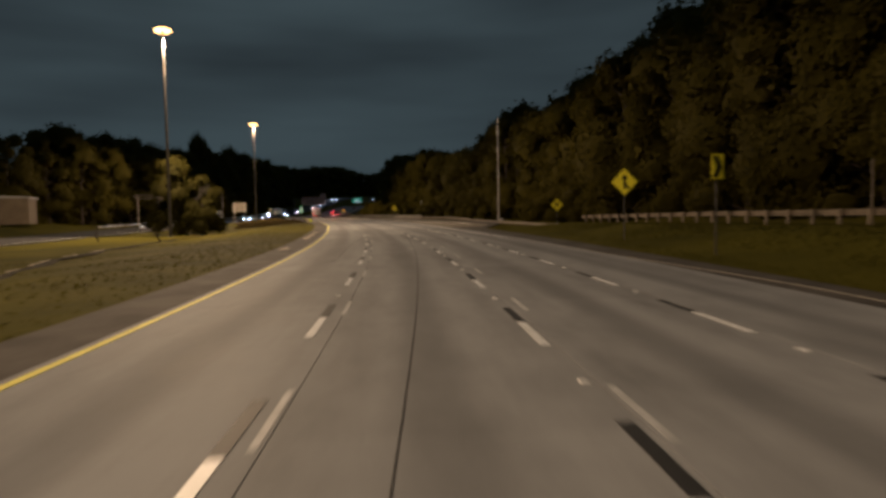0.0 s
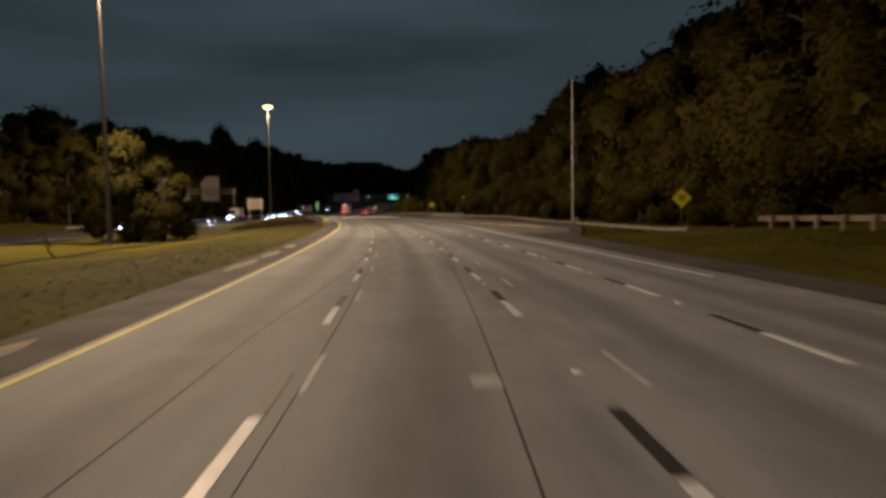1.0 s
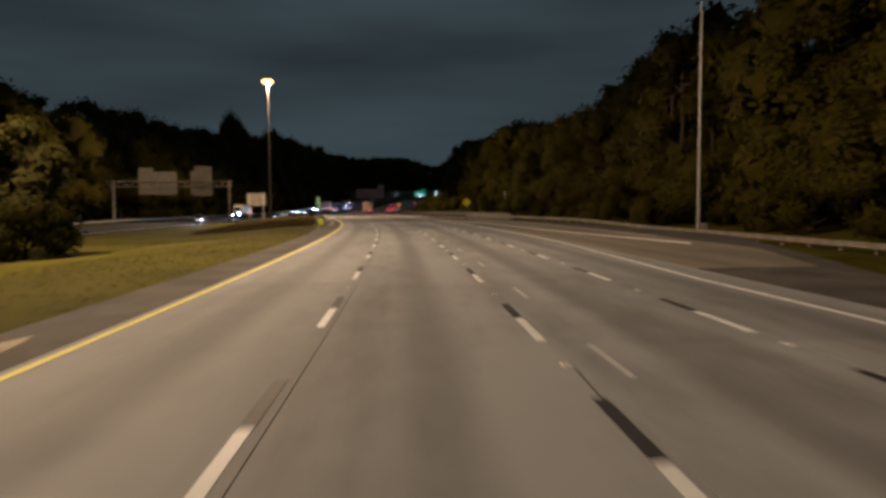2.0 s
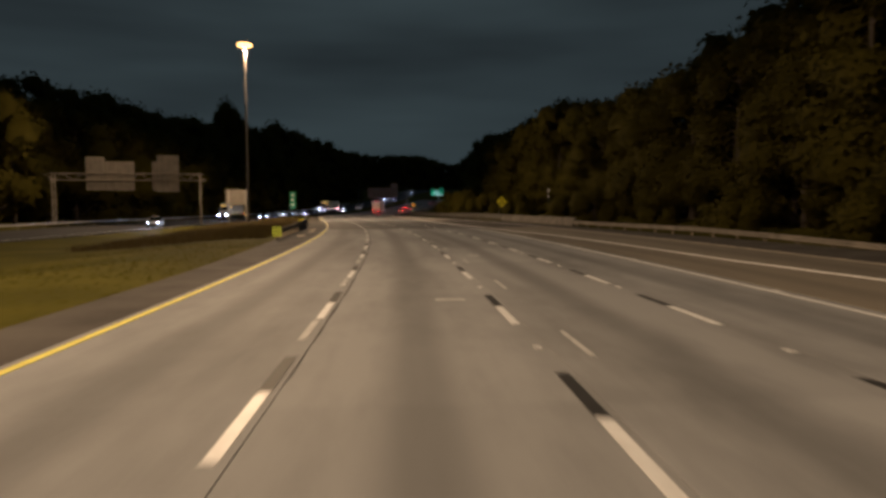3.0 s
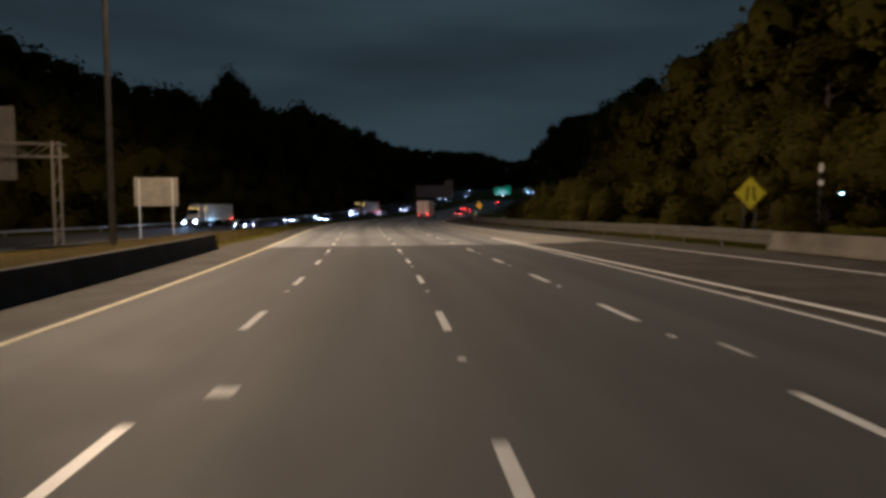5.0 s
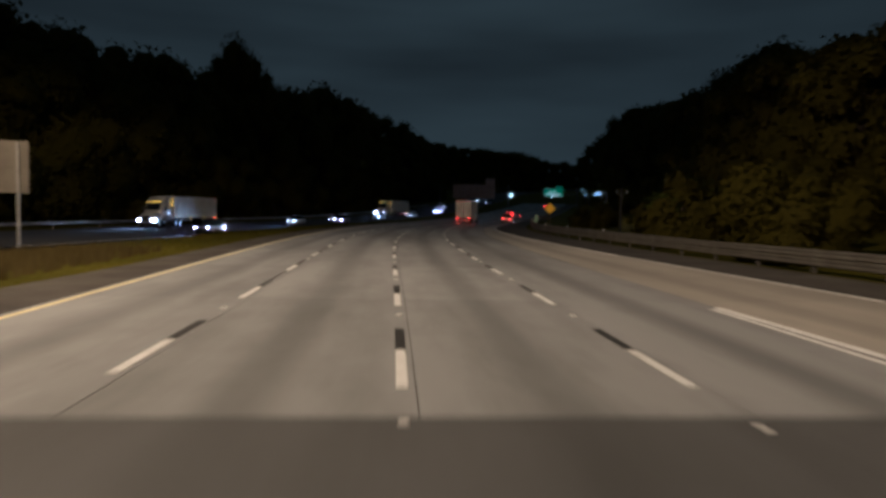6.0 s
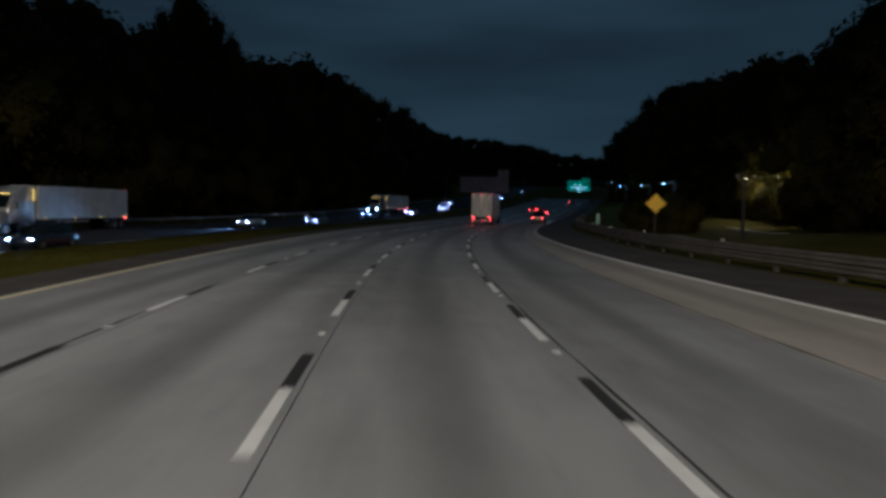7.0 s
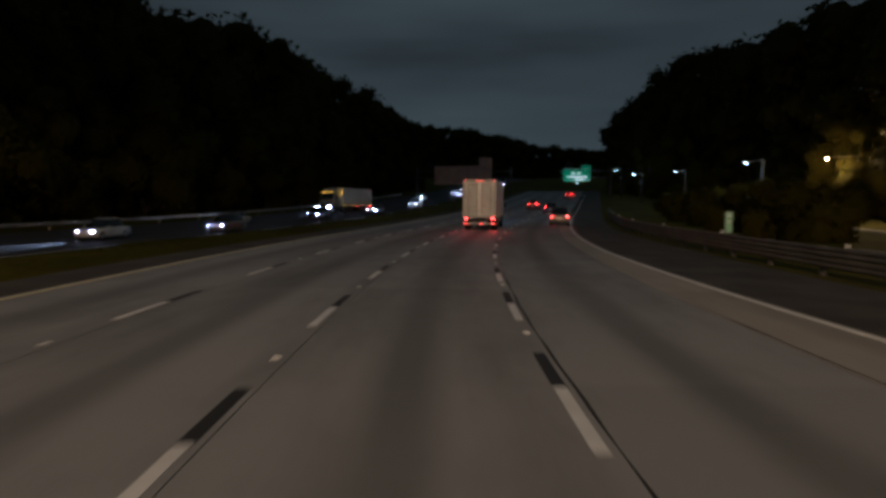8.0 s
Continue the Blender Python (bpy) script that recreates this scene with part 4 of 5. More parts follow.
def box_truck(at, turn):
    root = thing("box_truck", "white box truck with red marker lamps driving in the lane ahead", "truck", at, turn)
    W, H, L, Z = 2.5, 2.75, 7.4, 1.05
    part("cargo_box", a_box((W, L, H), (0, 0, Z + H / 2), None, 0.04), M_BOX, root)
    for x in (-0.61, 0.61):
        d = part("rear_door", a_box((1.16, 0.05, H - 0.3), (x, -L / 2 - 0.02, Z + H / 2 - 0.02), None, 0.012), M_BOX, root)
        part("lock_rod", a_rod((x * 0.35, -L / 2 - 0.07, Z + 0.12), (x * 0.35, -L / 2 - 0.07, Z + H - 0.2), 0.02, seg=8), M_GALV, d, "steel lock rod")
        part("lock_rod", a_rod((x * 1.35, -L / 2 - 0.07, Z + 0.12), (x * 1.35, -L / 2 - 0.07, Z + H - 0.2), 0.02, seg=8), M_GALV, d, "steel lock rod")
        part("handle", a_box((0.3, 0.05, 0.05), (x * 0.6, -L / 2 - 0.08, Z + 0.75), None, 0.01), M_GALV, d)
        for k in range(4):
            part("hinge", a_box((0.16, 0.05, 0.07), (x * 1.9, -L / 2 - 0.05, Z + 0.25 + 0.72 * k), None, 0.01), M_GALV, d)
    for sx in (-1, 1):
        part("corner_post", a_box((0.10, 0.10, H), (sx * (W / 2 - 0.05), -L / 2 - 0.02, Z + H / 2), None, 0.015), M_GALV, root)
        for z in (Z + H - 0.1,):
            part("corner_lamp", a_box((0.12, 0.05, 0.06), (sx * (W / 2 - 0.16), -L / 2 - 0.09, z), None, 0.012), G_REDDIM, root, "red marker lamp")
        part("tail_lamp", a_box((0.19, 0.07, 0.10), (sx * 0.98, -L / 2 - 0.05, Z - 0.16), None, 0.02), G_RED, root, "lit red tail lamp")
        part("reverse_lamp", a_box((0.12, 0.07, 0.12), (sx * 0.70, -L / 2 - 0.05, Z - 0.14), None, 0.02), M_SIGNWHT, root)
        part("mud_flap", a_box((0.6, 0.02, 0.65), (sx * 0.85, -L / 2 + 0.55, 0.55)), M_RUBBER, root)
        wheel(root, sx * 1.0, -L / 2 + 1.35, 0.48, 0.5)
        wheel(root, sx * 1.0, L / 2 + 1.2, 0.48, 0.28)
    for x in (-0.2, 0.0, 0.2):
        part("top_lamp", a_box((0.12, 0.05, 0.06), (x, -L / 2 - 0.06, Z + H - 0.08), None, 0.012), G_REDDIM, root, "red clearance lamp")
    part("header", a_box((W - 0.1, 0.06, 0.16), (0, -L / 2 - 0.02, Z + H - 0.09), None, 0.012), M_GALV, root)
    part("brand_panel", a_box((1.5, 0.015, 0.14), (0, -L / 2 - 0.052, Z + H - 0.36)), M_GALV, root, "faded grey lettering band")
    part("centre_bar", a_box((0.07, 0.05, H - 0.34), (0, -L / 2 - 0.06, Z + H / 2 - 0.05), None, 0.01), M_CHROME, root, "bright steel closing bar")
    part("sill", a_box((W, 0.14, 0.12), (0, -L / 2 - 0.02, Z - 0.02), None, 0.02), M_GALV, root)
    guard = part("rear_bumper", a_box((W - 0.1, 0.10, 0.12), (0, -L / 2 - 0.02, 0.52), None, 0.015), M_GALV, root)
    # red pieces emit, in place of light the strip would throw back
    for k in range(8):
        part("reflective_strip", a_box((0.28, 0.012, 0.07), (-1.05 + 0.3 * k, -L / 2 - 0.078, 0.52)), G_REDDIM if k in (0, 4, 7) else M_REFL, guard, "red and white reflective strip, red pieces made to glow")
    for x in (-0.7, 0.7):
        part("bumper_hanger", a_box((0.08, 0.08, 0.5), (x, -L / 2 + 0.02, 0.78)), M_TRIM, root)
    part("chassis", a_box((0.9, L + 2.2, 0.25), (0, 0.9, 0.82), None, 0.02), M_TRIM, root)
    part("cab", body_loft([(L / 2 + 0.15, 1.05, 0.5, 1.4, 2.5, 0.95), (L / 2 + 1.2, 1.05, 0.45, 1.4, 2.45, 0.9), (L / 2 + 1.8, 1.02, 0.45, 1.3, 1.55, 0.9), (L / 2 + 2.5, 0.9, 0.5, 1.1, 1.3, 0.8)]), M_BOX, root, smooth=True)
    for sx in (-1, 1):
        part("mirror", a_box((0.18, 0.12, 0.4), (sx * 1.35, L / 2 + 1.5, 1.9), None, 0.03), M_TRIM, root)
    return root


def semi_truck(at, turn, paint, label):
    """Tractor in front (+y) with a long box trailer."""
    root = thing("semi_truck", label, "truck", at, turn)
    trailer = part("trailer", a_box((2.6, 14.2, 2.8), (0, -3.6, 2.62), None, 0.05), M_TRAILER, root, "white trailer box")
    for k in range(12):
        for sx in (-1, 1):
            part("side_seam", a_box((0.02, 0.05, 2.7), (sx * 1.305, -9.9 + 1.15 * k, 2.62)), M_TRAILER, trailer)
    part("side_rail", a_box((2.62, 14.2, 0.12), (0, -3.6, 1.24), None, 0.01), M_GALV, trailer)
    for k in range(4):
        for sx in (-1, 1):
            part("side_lamp", a_box((0.04, 0.14, 0.07), (sx * 1.325, -10 + 4.2 * k, 1.24), None, 0.01), G_AMBER, trailer, "amber side lamp")
            part("roof_lamp", a_box((0.05, 0.14, 0.07), (sx * 1.31, -10.2 + 4.4 * k, 3.98), None, 0.01), M_REFL if k else G_REDDIM, trailer)
    for sx in (-1, 1):
        part("tail_lamp", a_box((0.3, 0.06, 0.14), (sx * 1.0, -10.73, 1.2), None, 0.01), G_RED, trailer, "lit red tail lamp")
        for y in (-9.6, -8.4):
            wheel(root, sx * 1.02, y, 0.5, 0.5)
        for y in (1.7, 2.95):
            wheel(root, sx * 1.02, y, 0.5, 0.5)
        wheel(root, sx * 1.05, 7.2, 0.5, 0.32)
        part("landing_leg", a_box((0.12, 0.12, 1.1), (sx * 0.8, -0.5, 0.7)), M_TRIM, root)
        part("headlamp", a_box((0.36, 0.12, 0.26), (sx * 0.92, 8.36, 0.95), None, 0.03), G_WHITE, root, "white headlamp")
        part("exhaust_stack", a_rod((sx * 1.1, 3.6, 1.0), (sx * 1.1, 3.6, 4.0), 0.07, seg=10), M_CHROME, root)
        part("mirror", a_box((0.16, 0.12, 0.6), (sx * 1.45, 6.3, 2.4), None, 0.03), M_TRIM, root)
        part("fuel_tank", a_rod((sx * 1.0, 4.0, 0.75), (sx * 1.0, 5.6, 0.75), 0.32, seg=14), M_CHROME, root)
    part("chassis", a_box((0.9, 8.5, 0.25), (0, 4.0, 0.95), None, 0.02), M_TRIM, root)
    part("sleeper_cab", body_loft([(3.7, 1.2, 1.0, 2.6, 3.95, 1.1), (5.2, 1.2, 0.95, 2.5, 3.9, 1.08), (6.2, 1.18, 0.95, 2.2, 3.2, 1.0), (6.75, 1.12, 0.95, 1.7, 2.05, 0.9)]), paint, root, "tall sleeper cab", smooth=True)
    part("hood", body_loft([(6.6, 1.1, 0.7, 1.5, 2.02, 0.8), (7.6, 1.08, 0.6, 1.4, 1.85, 0.72), (8.4, 0.95, 0.55, 1.2, 1.55, 0.66)]), paint, root, smooth=True)
    part("windscreen", a_box((1.8, 0.06, 0.95), (0, 6.53, 2.65), pose(0, 0, 0, 26, 0, 0), 0.02), M_GLASS, root)
    part("visor", a_box((2.0, 0.3, 0.1), (0, 6.3, 3.22), None, 0.03), M_TRIM, root)
    for k in range(5):
        part("cab_lamp", a_box((0.16, 0.08, 0.08), (-0.8 + 0.4 * k, 6.45, 3.28), None, 0.02), G_AMBER, root, "amber cab lamp")
    for k in range(3):
        for sx in (-1, 1):
            part("fairing_lamp", a_box((0.06, 0.10, 0.16), (sx * 1.22, 3.9, 2.9 + 0.35 * k), None, 0.02), G_AMBER, root, "amber fairing lamp")
    part("grille", a_box((1.0, 0.06, 0.8), (0, 8.42, 1.1), None, 0.04), M_CHROME, root)
    part("front_bumper", a_box((2.3, 0.25, 0.35), (0, 8.5, 0.5), None, 0.06), M_CHROME, root)
    return root


P_SILVER = car_paint("champagne_paint", (0.42, 0.38, 0.32))
P_GREY = car_paint("grey_paint", (0.18, 0.18, 0.19))
P_WHITE = car_paint("white_paint", (0.6, 0.6, 0.6))
P_DARK = car_paint("dark_blue_paint", (0.03, 0.04, 0.07))
P_RED = car_paint("maroon_paint", (0.22, 0.04, 0.035))

box_truck(spot(300, 8.9, 0.007), heading(298))
car("champagne crossover with lit red tail lamps in the merging lane", P_SILVER, spot(309, 14.9), heading(309), 1.62, True, True)
car("dark saloon with red tail lamps climbing the far bend", P_DARK, spot(338, 12.6), heading(338), 1.45, False, True)
car("maroon saloon with red tail lamps far up the road", P_RED, spot(352, 9.0), heading(352), 1.45, False, True)
car("grey saloon with red tail lamps far up the road", P_GREY, spot(398, 12.7), heading(398), 1.45, False, True)


def oncoming(s, n):
    p = on_ground(s, n)
    p.z = float(ground_height(s, -20.0)) + 0.1
    return p


semi_truck(oncoming(270, -27.0), heading(270) + 180 + 3, P_WHITE, "white semi-trailer truck with amber cab lamps in the oncoming lanes")
semi_truck(oncoming(352, -22.5), heading(352) + 180, P_GREY, "distant semi-trailer truck with lit headlamps coming downhill")
for k, (s_c, n_c, paint, words) in enumerate([
        (252, -14.0, P_DARK, "dark saloon with bright headlamps in the oncoming lanes"), (292, -19.0, P_WHITE, "white car with bright headlamps in the oncoming lanes"),
        (304, -15.5, P_GREY, "grey car with bright headlamps in the oncoming lanes"), (318, -22.5, P_SILVER, "champagne car with bright headlamps in the oncoming lanes"),
        (334, -19.0, P_DARK, "dark car with bright headlamps in the oncoming lanes"), (372, -15.5, P_WHITE, "white car with headlamps far up the oncoming lanes"),
        (386, -19.0, P_GREY, "grey car with headlamps far up the oncoming lanes"), (403, -22.5, P_DARK, "dark car with headlamps far up the oncoming lanes"),
        (196, -25.0, P_GREY, "grey car with bright headlamps passing under the gantry"), (140, -34.0, P_WHITE, "white car with headlamps beyond the median grass"),
        (348, -15.5, P_DARK, "dark car with bright headlamps climbing down the bend"), (418, -15.5, P_WHITE, "white car with headlamps far up the oncoming lanes"), (432, -20.0, P_GREY, "grey car with headlamps far up the oncoming lanes"),
        (446, -15.5, P_DARK, "dark car with headlamps far up the oncoming lanes"), (457, -22.5, P_WHITE, "white car with headlamps far up the oncoming lanes"),
        (489, -14.5, P_GREY, "grey car with headlamps far up the oncoming lanes"), (512, -17.5, P_DARK, "dark car with headlamps far up the oncoming lanes")]):
    car(words, paint, oncoming(s_c, n_c), heading(s_c) + 180, 1.45 + 0.1 * (k % 3), k % 2 == 0, True, "oncoming cars", M_REDLENS)


# ---- woods ----
def leaf_mass_material(name, a, c):
    """Dense foliage inside a crown: leafy grain in colour and relief."""
    m = leaf_material(name, a, c)
    nt, b = m.node_tree, m.node_tree.nodes["Principled BSDF"]
    co = nt.nodes.new("ShaderNodeTexCoord")
    grain = nt.nodes.new("ShaderNodeTexNoise")
    grain.inputs["Scale"].default_value = 2.6
    grain.inputs["Detail"].default_value = 4.0
    nt.links.new(co.outputs["Object"], grain.inputs["Vector"])
    bp = nt.nodes.new("ShaderNodeBump")
    bp.inputs["Strength"].default_value = 1.0
    bp.inputs["Distance"].default_value = 0.22
    nt.links.new(grain.outputs["Fac"], bp.inputs["Height"])
    nt.links.new(bp.outputs["Normal"], b.inputs["Normal"])
    return m


M_MASS = leaf_mass_material("wood_foliage_mass", (0.046, 0.040, 0.003), (0.066, 0.058, 0.005))
M_MASS2 = leaf_mass_material("bush_foliage_mass", (0.030, 0.028, 0.004), (0.050, 0.046, 0.006))


def clump_mass(bm, at, radius, seed):
    """An uneven lump of foliage."""
    made = bmesh.ops.create_icosphere(bm, subdivisions=2, radius=1.0)
    for v in made["verts"]:
        d = v.co.normalized()
        k = 1.0 + 0.45 * noise.noise(d * 1.6 + Vector((seed, 0.7 * seed, 0.0))) + 0.2 * noise.noise(d * 4.0 + Vector((0.0, seed, seed)))
        v.co = at + Vector((d.x, d.y, 0.85 * d.z)) * radius * k


def tree_mesh_parts(seed, height, spread, leaves, leaf, base=0.22, conic=0.0, limbs=30):
    rnd = random.Random(seed)
    bm = bmesh.new()
    r0 = height * 0.016 + 0.05
    p, top = Vector((0, 0, -0.3)), Vector((rnd.uniform(-0.4, 0.4), rnd.uniform(-0.4, 0.4), height * 0.9))
    knots = [p.lerp(top, k / 5) + Vector((rnd.uniform(-0.12, 0.12), rnd.uniform(-0.12, 0.12), 0)) * (k > 0) for k in range(6)]
    for k in range(5):
        rod(bm, knots[k], knots[k + 1], r0 * (1 - 0.16 * k), r0 * (1 - 0.16 * (k + 1)), 8)
    clumps = []
    for k in range(limbs):
        z = height * rnd.uniform(base, 0.90)
        u = (z / height - base) / (1 - base)
        dome = math.sqrt(max(0.05, 1 - ((u - 0.42) / 0.64) ** 2))
        reach = spread * ((1 - conic) * dome + conic * (1.05 - u)) * rnd.uniform(0.45, 1.0)
        a = rnd.uniform(0, math.tau)
        tip = Vector((reach * math.cos(a), reach * math.sin(a), z))
        root = Vector((knots[2].x, knots[2].y, max(0.5, z - reach * 0.5)))
        rod(bm, root, tip, r0 * 0.28, r0 * 0.06, 5)
        clumps.append((tip, spread * rnd.uniform(0.26, 0.44)))
    clumps.append((Vector((top.x, top.y, height * 0.92)), spread * 0.36))
    trunk = mesh_of(bm, "trunk", M_BARK)
    mass = bmesh.new()
    for k, (c, r) in enumerate(clumps):
        clump_mass(mass, c, r * 0.76, seed + 3.7 * k)
    mass.verts.index_update()
    verts, faces, shade = [], [], []
    heart = Vector((0, 0, height * 0.45))
    for k in range(leaves):
        c, r = clumps[rnd.randrange(len(clumps))]
        d = Vector((rnd.gauss(0, 1), rnd.gauss(0, 1), rnd.gauss(0, 0.8)))
        d = d.normalized() * r * rnd.uniform(0.8, 1.12)
        q = c + d
        s = leaf * rnd.uniform(0.6, 1.3)
        out = (d.normalized() * 0.35 + (q - heart).normalized() * 0.7 + Vector((0, 0, 0.2))).normalized()
        face = (out + 0.5 * Vector((rnd.gauss(0, 1), rnd.gauss(0, 1), rnd.gauss(0, 1)))).normalized()
        u = face.cross(Vector((rnd.gauss(0, 1), rnd.gauss(0, 1), rnd.gauss(0, 1)))).normalized()
        w = face.cross(u)
        out = (out + 0.35 * face).normalized()
        i = len(verts)
        verts += [q - u * s, q + w * s * 0.7, q + u * s, q - w * s * 0.7]
        faces.append((i, i + 3, i + 2, i + 1))
        shade += [out] * 4
    return trunk, mass, verts, faces, shade


def tree(name, label, seed, height, spread, leaves, leaf, mat, at, base=0.22, conic=0.0, group="", mass_mat=None, limbs=30):
    root = thing(name, label, "tree", at, 0.0, group)
    trunk, mass, verts, faces, shade = tree_mesh_parts(seed, height, spread, leaves, leaf, base, conic, limbs)
    t = new("trunk", trunk)
    t.parent = root
    verts, faces = [v.to_tuple() for v in verts], [tuple(f) for f in faces]
    count = len(faces)
    if mass_mat:
        mass.normal_update()
        heart = Vector((0, 0, height * 0.45))
        first = len(verts)
        soft = [(0.4 * v.normal + 0.7 * (v.co - heart).normalized() + Vector((0, 0, 0.2))).normalized() for v in mass.verts]
        verts += [v.co.to_tuple() for v in mass.verts]
        for f in mass.faces:
            faces.append(tuple(first + v.index for v in f.verts))
            shade += [soft[v.index] for v in f.verts]
    mass.free()
    me = bpy.data.meshes.new("crown")
    me.from_pydata(verts, [], faces)
    me.shade_smooth()
    me.normals_split_custom_set([n.to_tuple() for n in shade])
    me.materials.append(mat)
    if mass_mat:
        me.materials.append(mass_mat)
        me.polygons.foreach_set("material_index", [0] * count + [1] * (len(faces) - count))
    new("crown", me).parent = root
    return root


SHAPES = [(19, 6.0, 0.03, 0.0), (21, 5.4, 0.05, 0.15), (18, 6.4, 0.03, 0.0), (22, 5.0, 0.06, 0.3), (17, 6.2, 0.02, 0.0)]
KINDS = [tree("tree", "tall dark broadleaf tree in the roadside wood", 10 + k, h, sp, 7000, 0.25, M_LEAF, (0, 0, -500 - 40 * k), base, con, "roadside wood", M_MASS)
         for k, (h, sp, base, con) in enumerate(SHAPES)]
BACK_KINDS = [tree("tree", "dark broadleaf tree deeper in the wood", 30 + k, h, sp, 1700, 0.38, M_LEAF, (0, 0, -500 - 40 * k), base, con, "deeper wood", M_MASS, 22)
              for k, (h, sp, base, con) in enumerate(SHAPES)]
rnd = random.Random(7)
used = set()


def plant(s, n, top, back=False, slim=1.0):
    """A tree whose crown reaches the level top."""
    at = on_ground(s, n, -0.1)
    k = rnd.randrange(5)
    ob = (BACK_KINDS if back else KINDS)[k]
    m = Matrix.Translation(at) @ pose(0, 0, 0, 0, 0, rnd.uniform(0, 360))
    if ob in used:
        ob = copy_thing(ob, m)
    else:
        used.add(ob)
        ob.matrix_basis = m
    f = (top - at.z) / (SHAPES[k][0] * 0.97)
    w = slim * max(0.75, f) ** 0.7 * rnd.uniform(0.9, 1.1)
    ob.scale = (w, w, f)


FAR_TREES = []


def plant_far(s, n, top, slim=1.0):
    """A tree too far off to be told apart: it joins the one far wood."""
    at = on_ground(s, n, -0.1)
    k = rnd.randrange(5)
    f = (top - at.z) / (SHAPES[k][0] * 0.97)
    w = slim * max(0.75, f) ** 0.7 * rnd.uniform(0.9, 1.1)
    FAR_TREES.append((k, Matrix.Translation(at) @ pose(0, 0, 0, 0, 0, rnd.uniform(0, 360)) @ Matrix.Diagonal((w, w, f, 1))))


def build_far_wood():
    root = tagged(new("far_wood"), "dark wooded hillside closing the valley beyond the freeway", "woods", kind="stuff")
    for name, mats in (("crown", (M_LEAF, M_MASS)), ("trunk", (M_BARK,))):
        verts, faces, slots = [], [], []
        for k, m in FAR_TREES:
            src = next(o for o in BACK_KINDS[k].children if o.name.startswith(name)).data
            i = len(verts)
            verts += [m @ v.co for v in src.vertices]
            faces += [[i + j for j in f.vertices] for f in src.polygons]
            slots += [f.material_index for f in src.polygons]
        me = bpy.data.meshes.new(name)
        me.from_pydata(verts, [], faces)
        me.shade_smooth()
        for mat in mats:
            me.materials.append(mat)
        me.polygons.foreach_set("material_index", slots)
        new(name, me).parent = root


def wood_right(s):
    """Sideways place of the wood's edge, and the level of its skyline."""
    return (float(np.interp(s, [150, 190, 258, 290, 330, 350, 375, 410, 443], [38, 41, 42, 52, 54, 52, 44, 33, 25.5])),
            float(np.interp(s, [60, 72, 100, 117, 131, 150, 168, 181, 211, 238, 262, 285, 302, 312, 319, 328, 340, 358, 375, 392, 402, 418, 436, 446],
                            [25, 22.5, 24, 19.5, 24, 21, 18, 19, 21, 18, 19.5, 26, 28, 26, 20.5, 20.5, 25, 31, 31, 33, 35, 33.5, 32, 30])))


def wood_left(s):
    return (float(np.interp(s, [0, 140, 200, 250, 480], [-100, -90, -60, -49, -49])),
            float(np.interp(s, [60, 185, 206, 232, 253, 300, 312, 341, 356, 370, 385, 420, 450, 472, 500], [18, 22, 25, 27, 29, 29, 29.5, 30.5, 32, 35.5, 34, 35, 36, 33, 33])))


s_w = -4.0
while s_w < 446:
    n_e, z_e = wood_right(s_w)
    far = s_w > 352
    plant(s_w + rnd.uniform(-1.2, 1.2), n_e - 1.0 + (5.0 if 212 < s_w < 266 else 0.0) + rnd.uniform(-1.2, 1.5), z_e * rnd.uniform(0.55, 0.9), far, 0.9)
    n_e, z_e = wood_right(s_w + 2.6)
    if s_w < 385:
        plant(s_w + 2.6 + rnd.uniform(-0.8, 0.8), n_e + 4.0 + rnd.uniform(-1.0, 1.5), z_e * rnd.uniform(0.93, 1.02), True)
    else:
        plant_far(s_w + 2.6 + rnd.uniform(-0.8, 0.8), n_e + 4.0 + rnd.uniform(-1.0, 1.5), z_e * rnd.uniform(0.93, 1.02))
    s_w += 4.6 if s_w < 262 else 5.2
s_w = 60.0
while s_w < 486:
    n_e, z_e = wood_left(s_w)
    plant(s_w + rnd.uniform(-2, 2), n_e + 4.0 + rnd.uniform(-2, 2), z_e * rnd.uniform(0.6, 0.88), s_w < 240 or s_w > 330)
    n_e, z_e = wood_left(s_w + 3.0)
    if s_w < 380:
        plant(s_w + 3.0 + rnd.uniform(-1.5, 1.5), n_e - 3.0 + rnd.uniform(-2, 2), z_e * rnd.uniform(0.94, 1.03), True)
    else:
        plant_far(s_w + 3.0 + rnd.uniform(-1.5, 1.5), n_e - 3.0 + rnd.uniform(-2, 2), z_e * rnd.uniform(0.94, 1.03))
    s_w += 6.0
# a few that stand above the rest of the far-side wood
for s_t, z_t in ((318, 34.0), (326, 38.5), (333, 37.0), (338, 34.5), (371, 37.0)):
    plant(s_t, -51.0, z_t, False, 0.55)
# the hill that closes the valley
for k in range(56):
    n_h = -118 + 2.7 * k
    if -36 < n_h < 28:
        continue
    plant_far(566 + 6 * (k % 3) + rnd.uniform(-3, 3), n_h + rnd.uniform(-1.5, 1.5), float(np.interp(n_h, [-110, -75, -60, -42, -30, 10], [43, 41, 39, 37, 34, 28])) * rnd.uniform(0.97, 1.02))
for k in range(40):
    n_h = -74 + 2.7 * k
    plant_far(712 + 7 * (k % 3) + rnd.uniform(-3, 3), n_h + rnd.uniform(-1.5, 1.5), float(np.interp(n_h, [-70, -40, -20, 10], [50, 46, 41, 38])) * rnd.uniform(0.97, 1.02), 1.2)
build_far_wood()


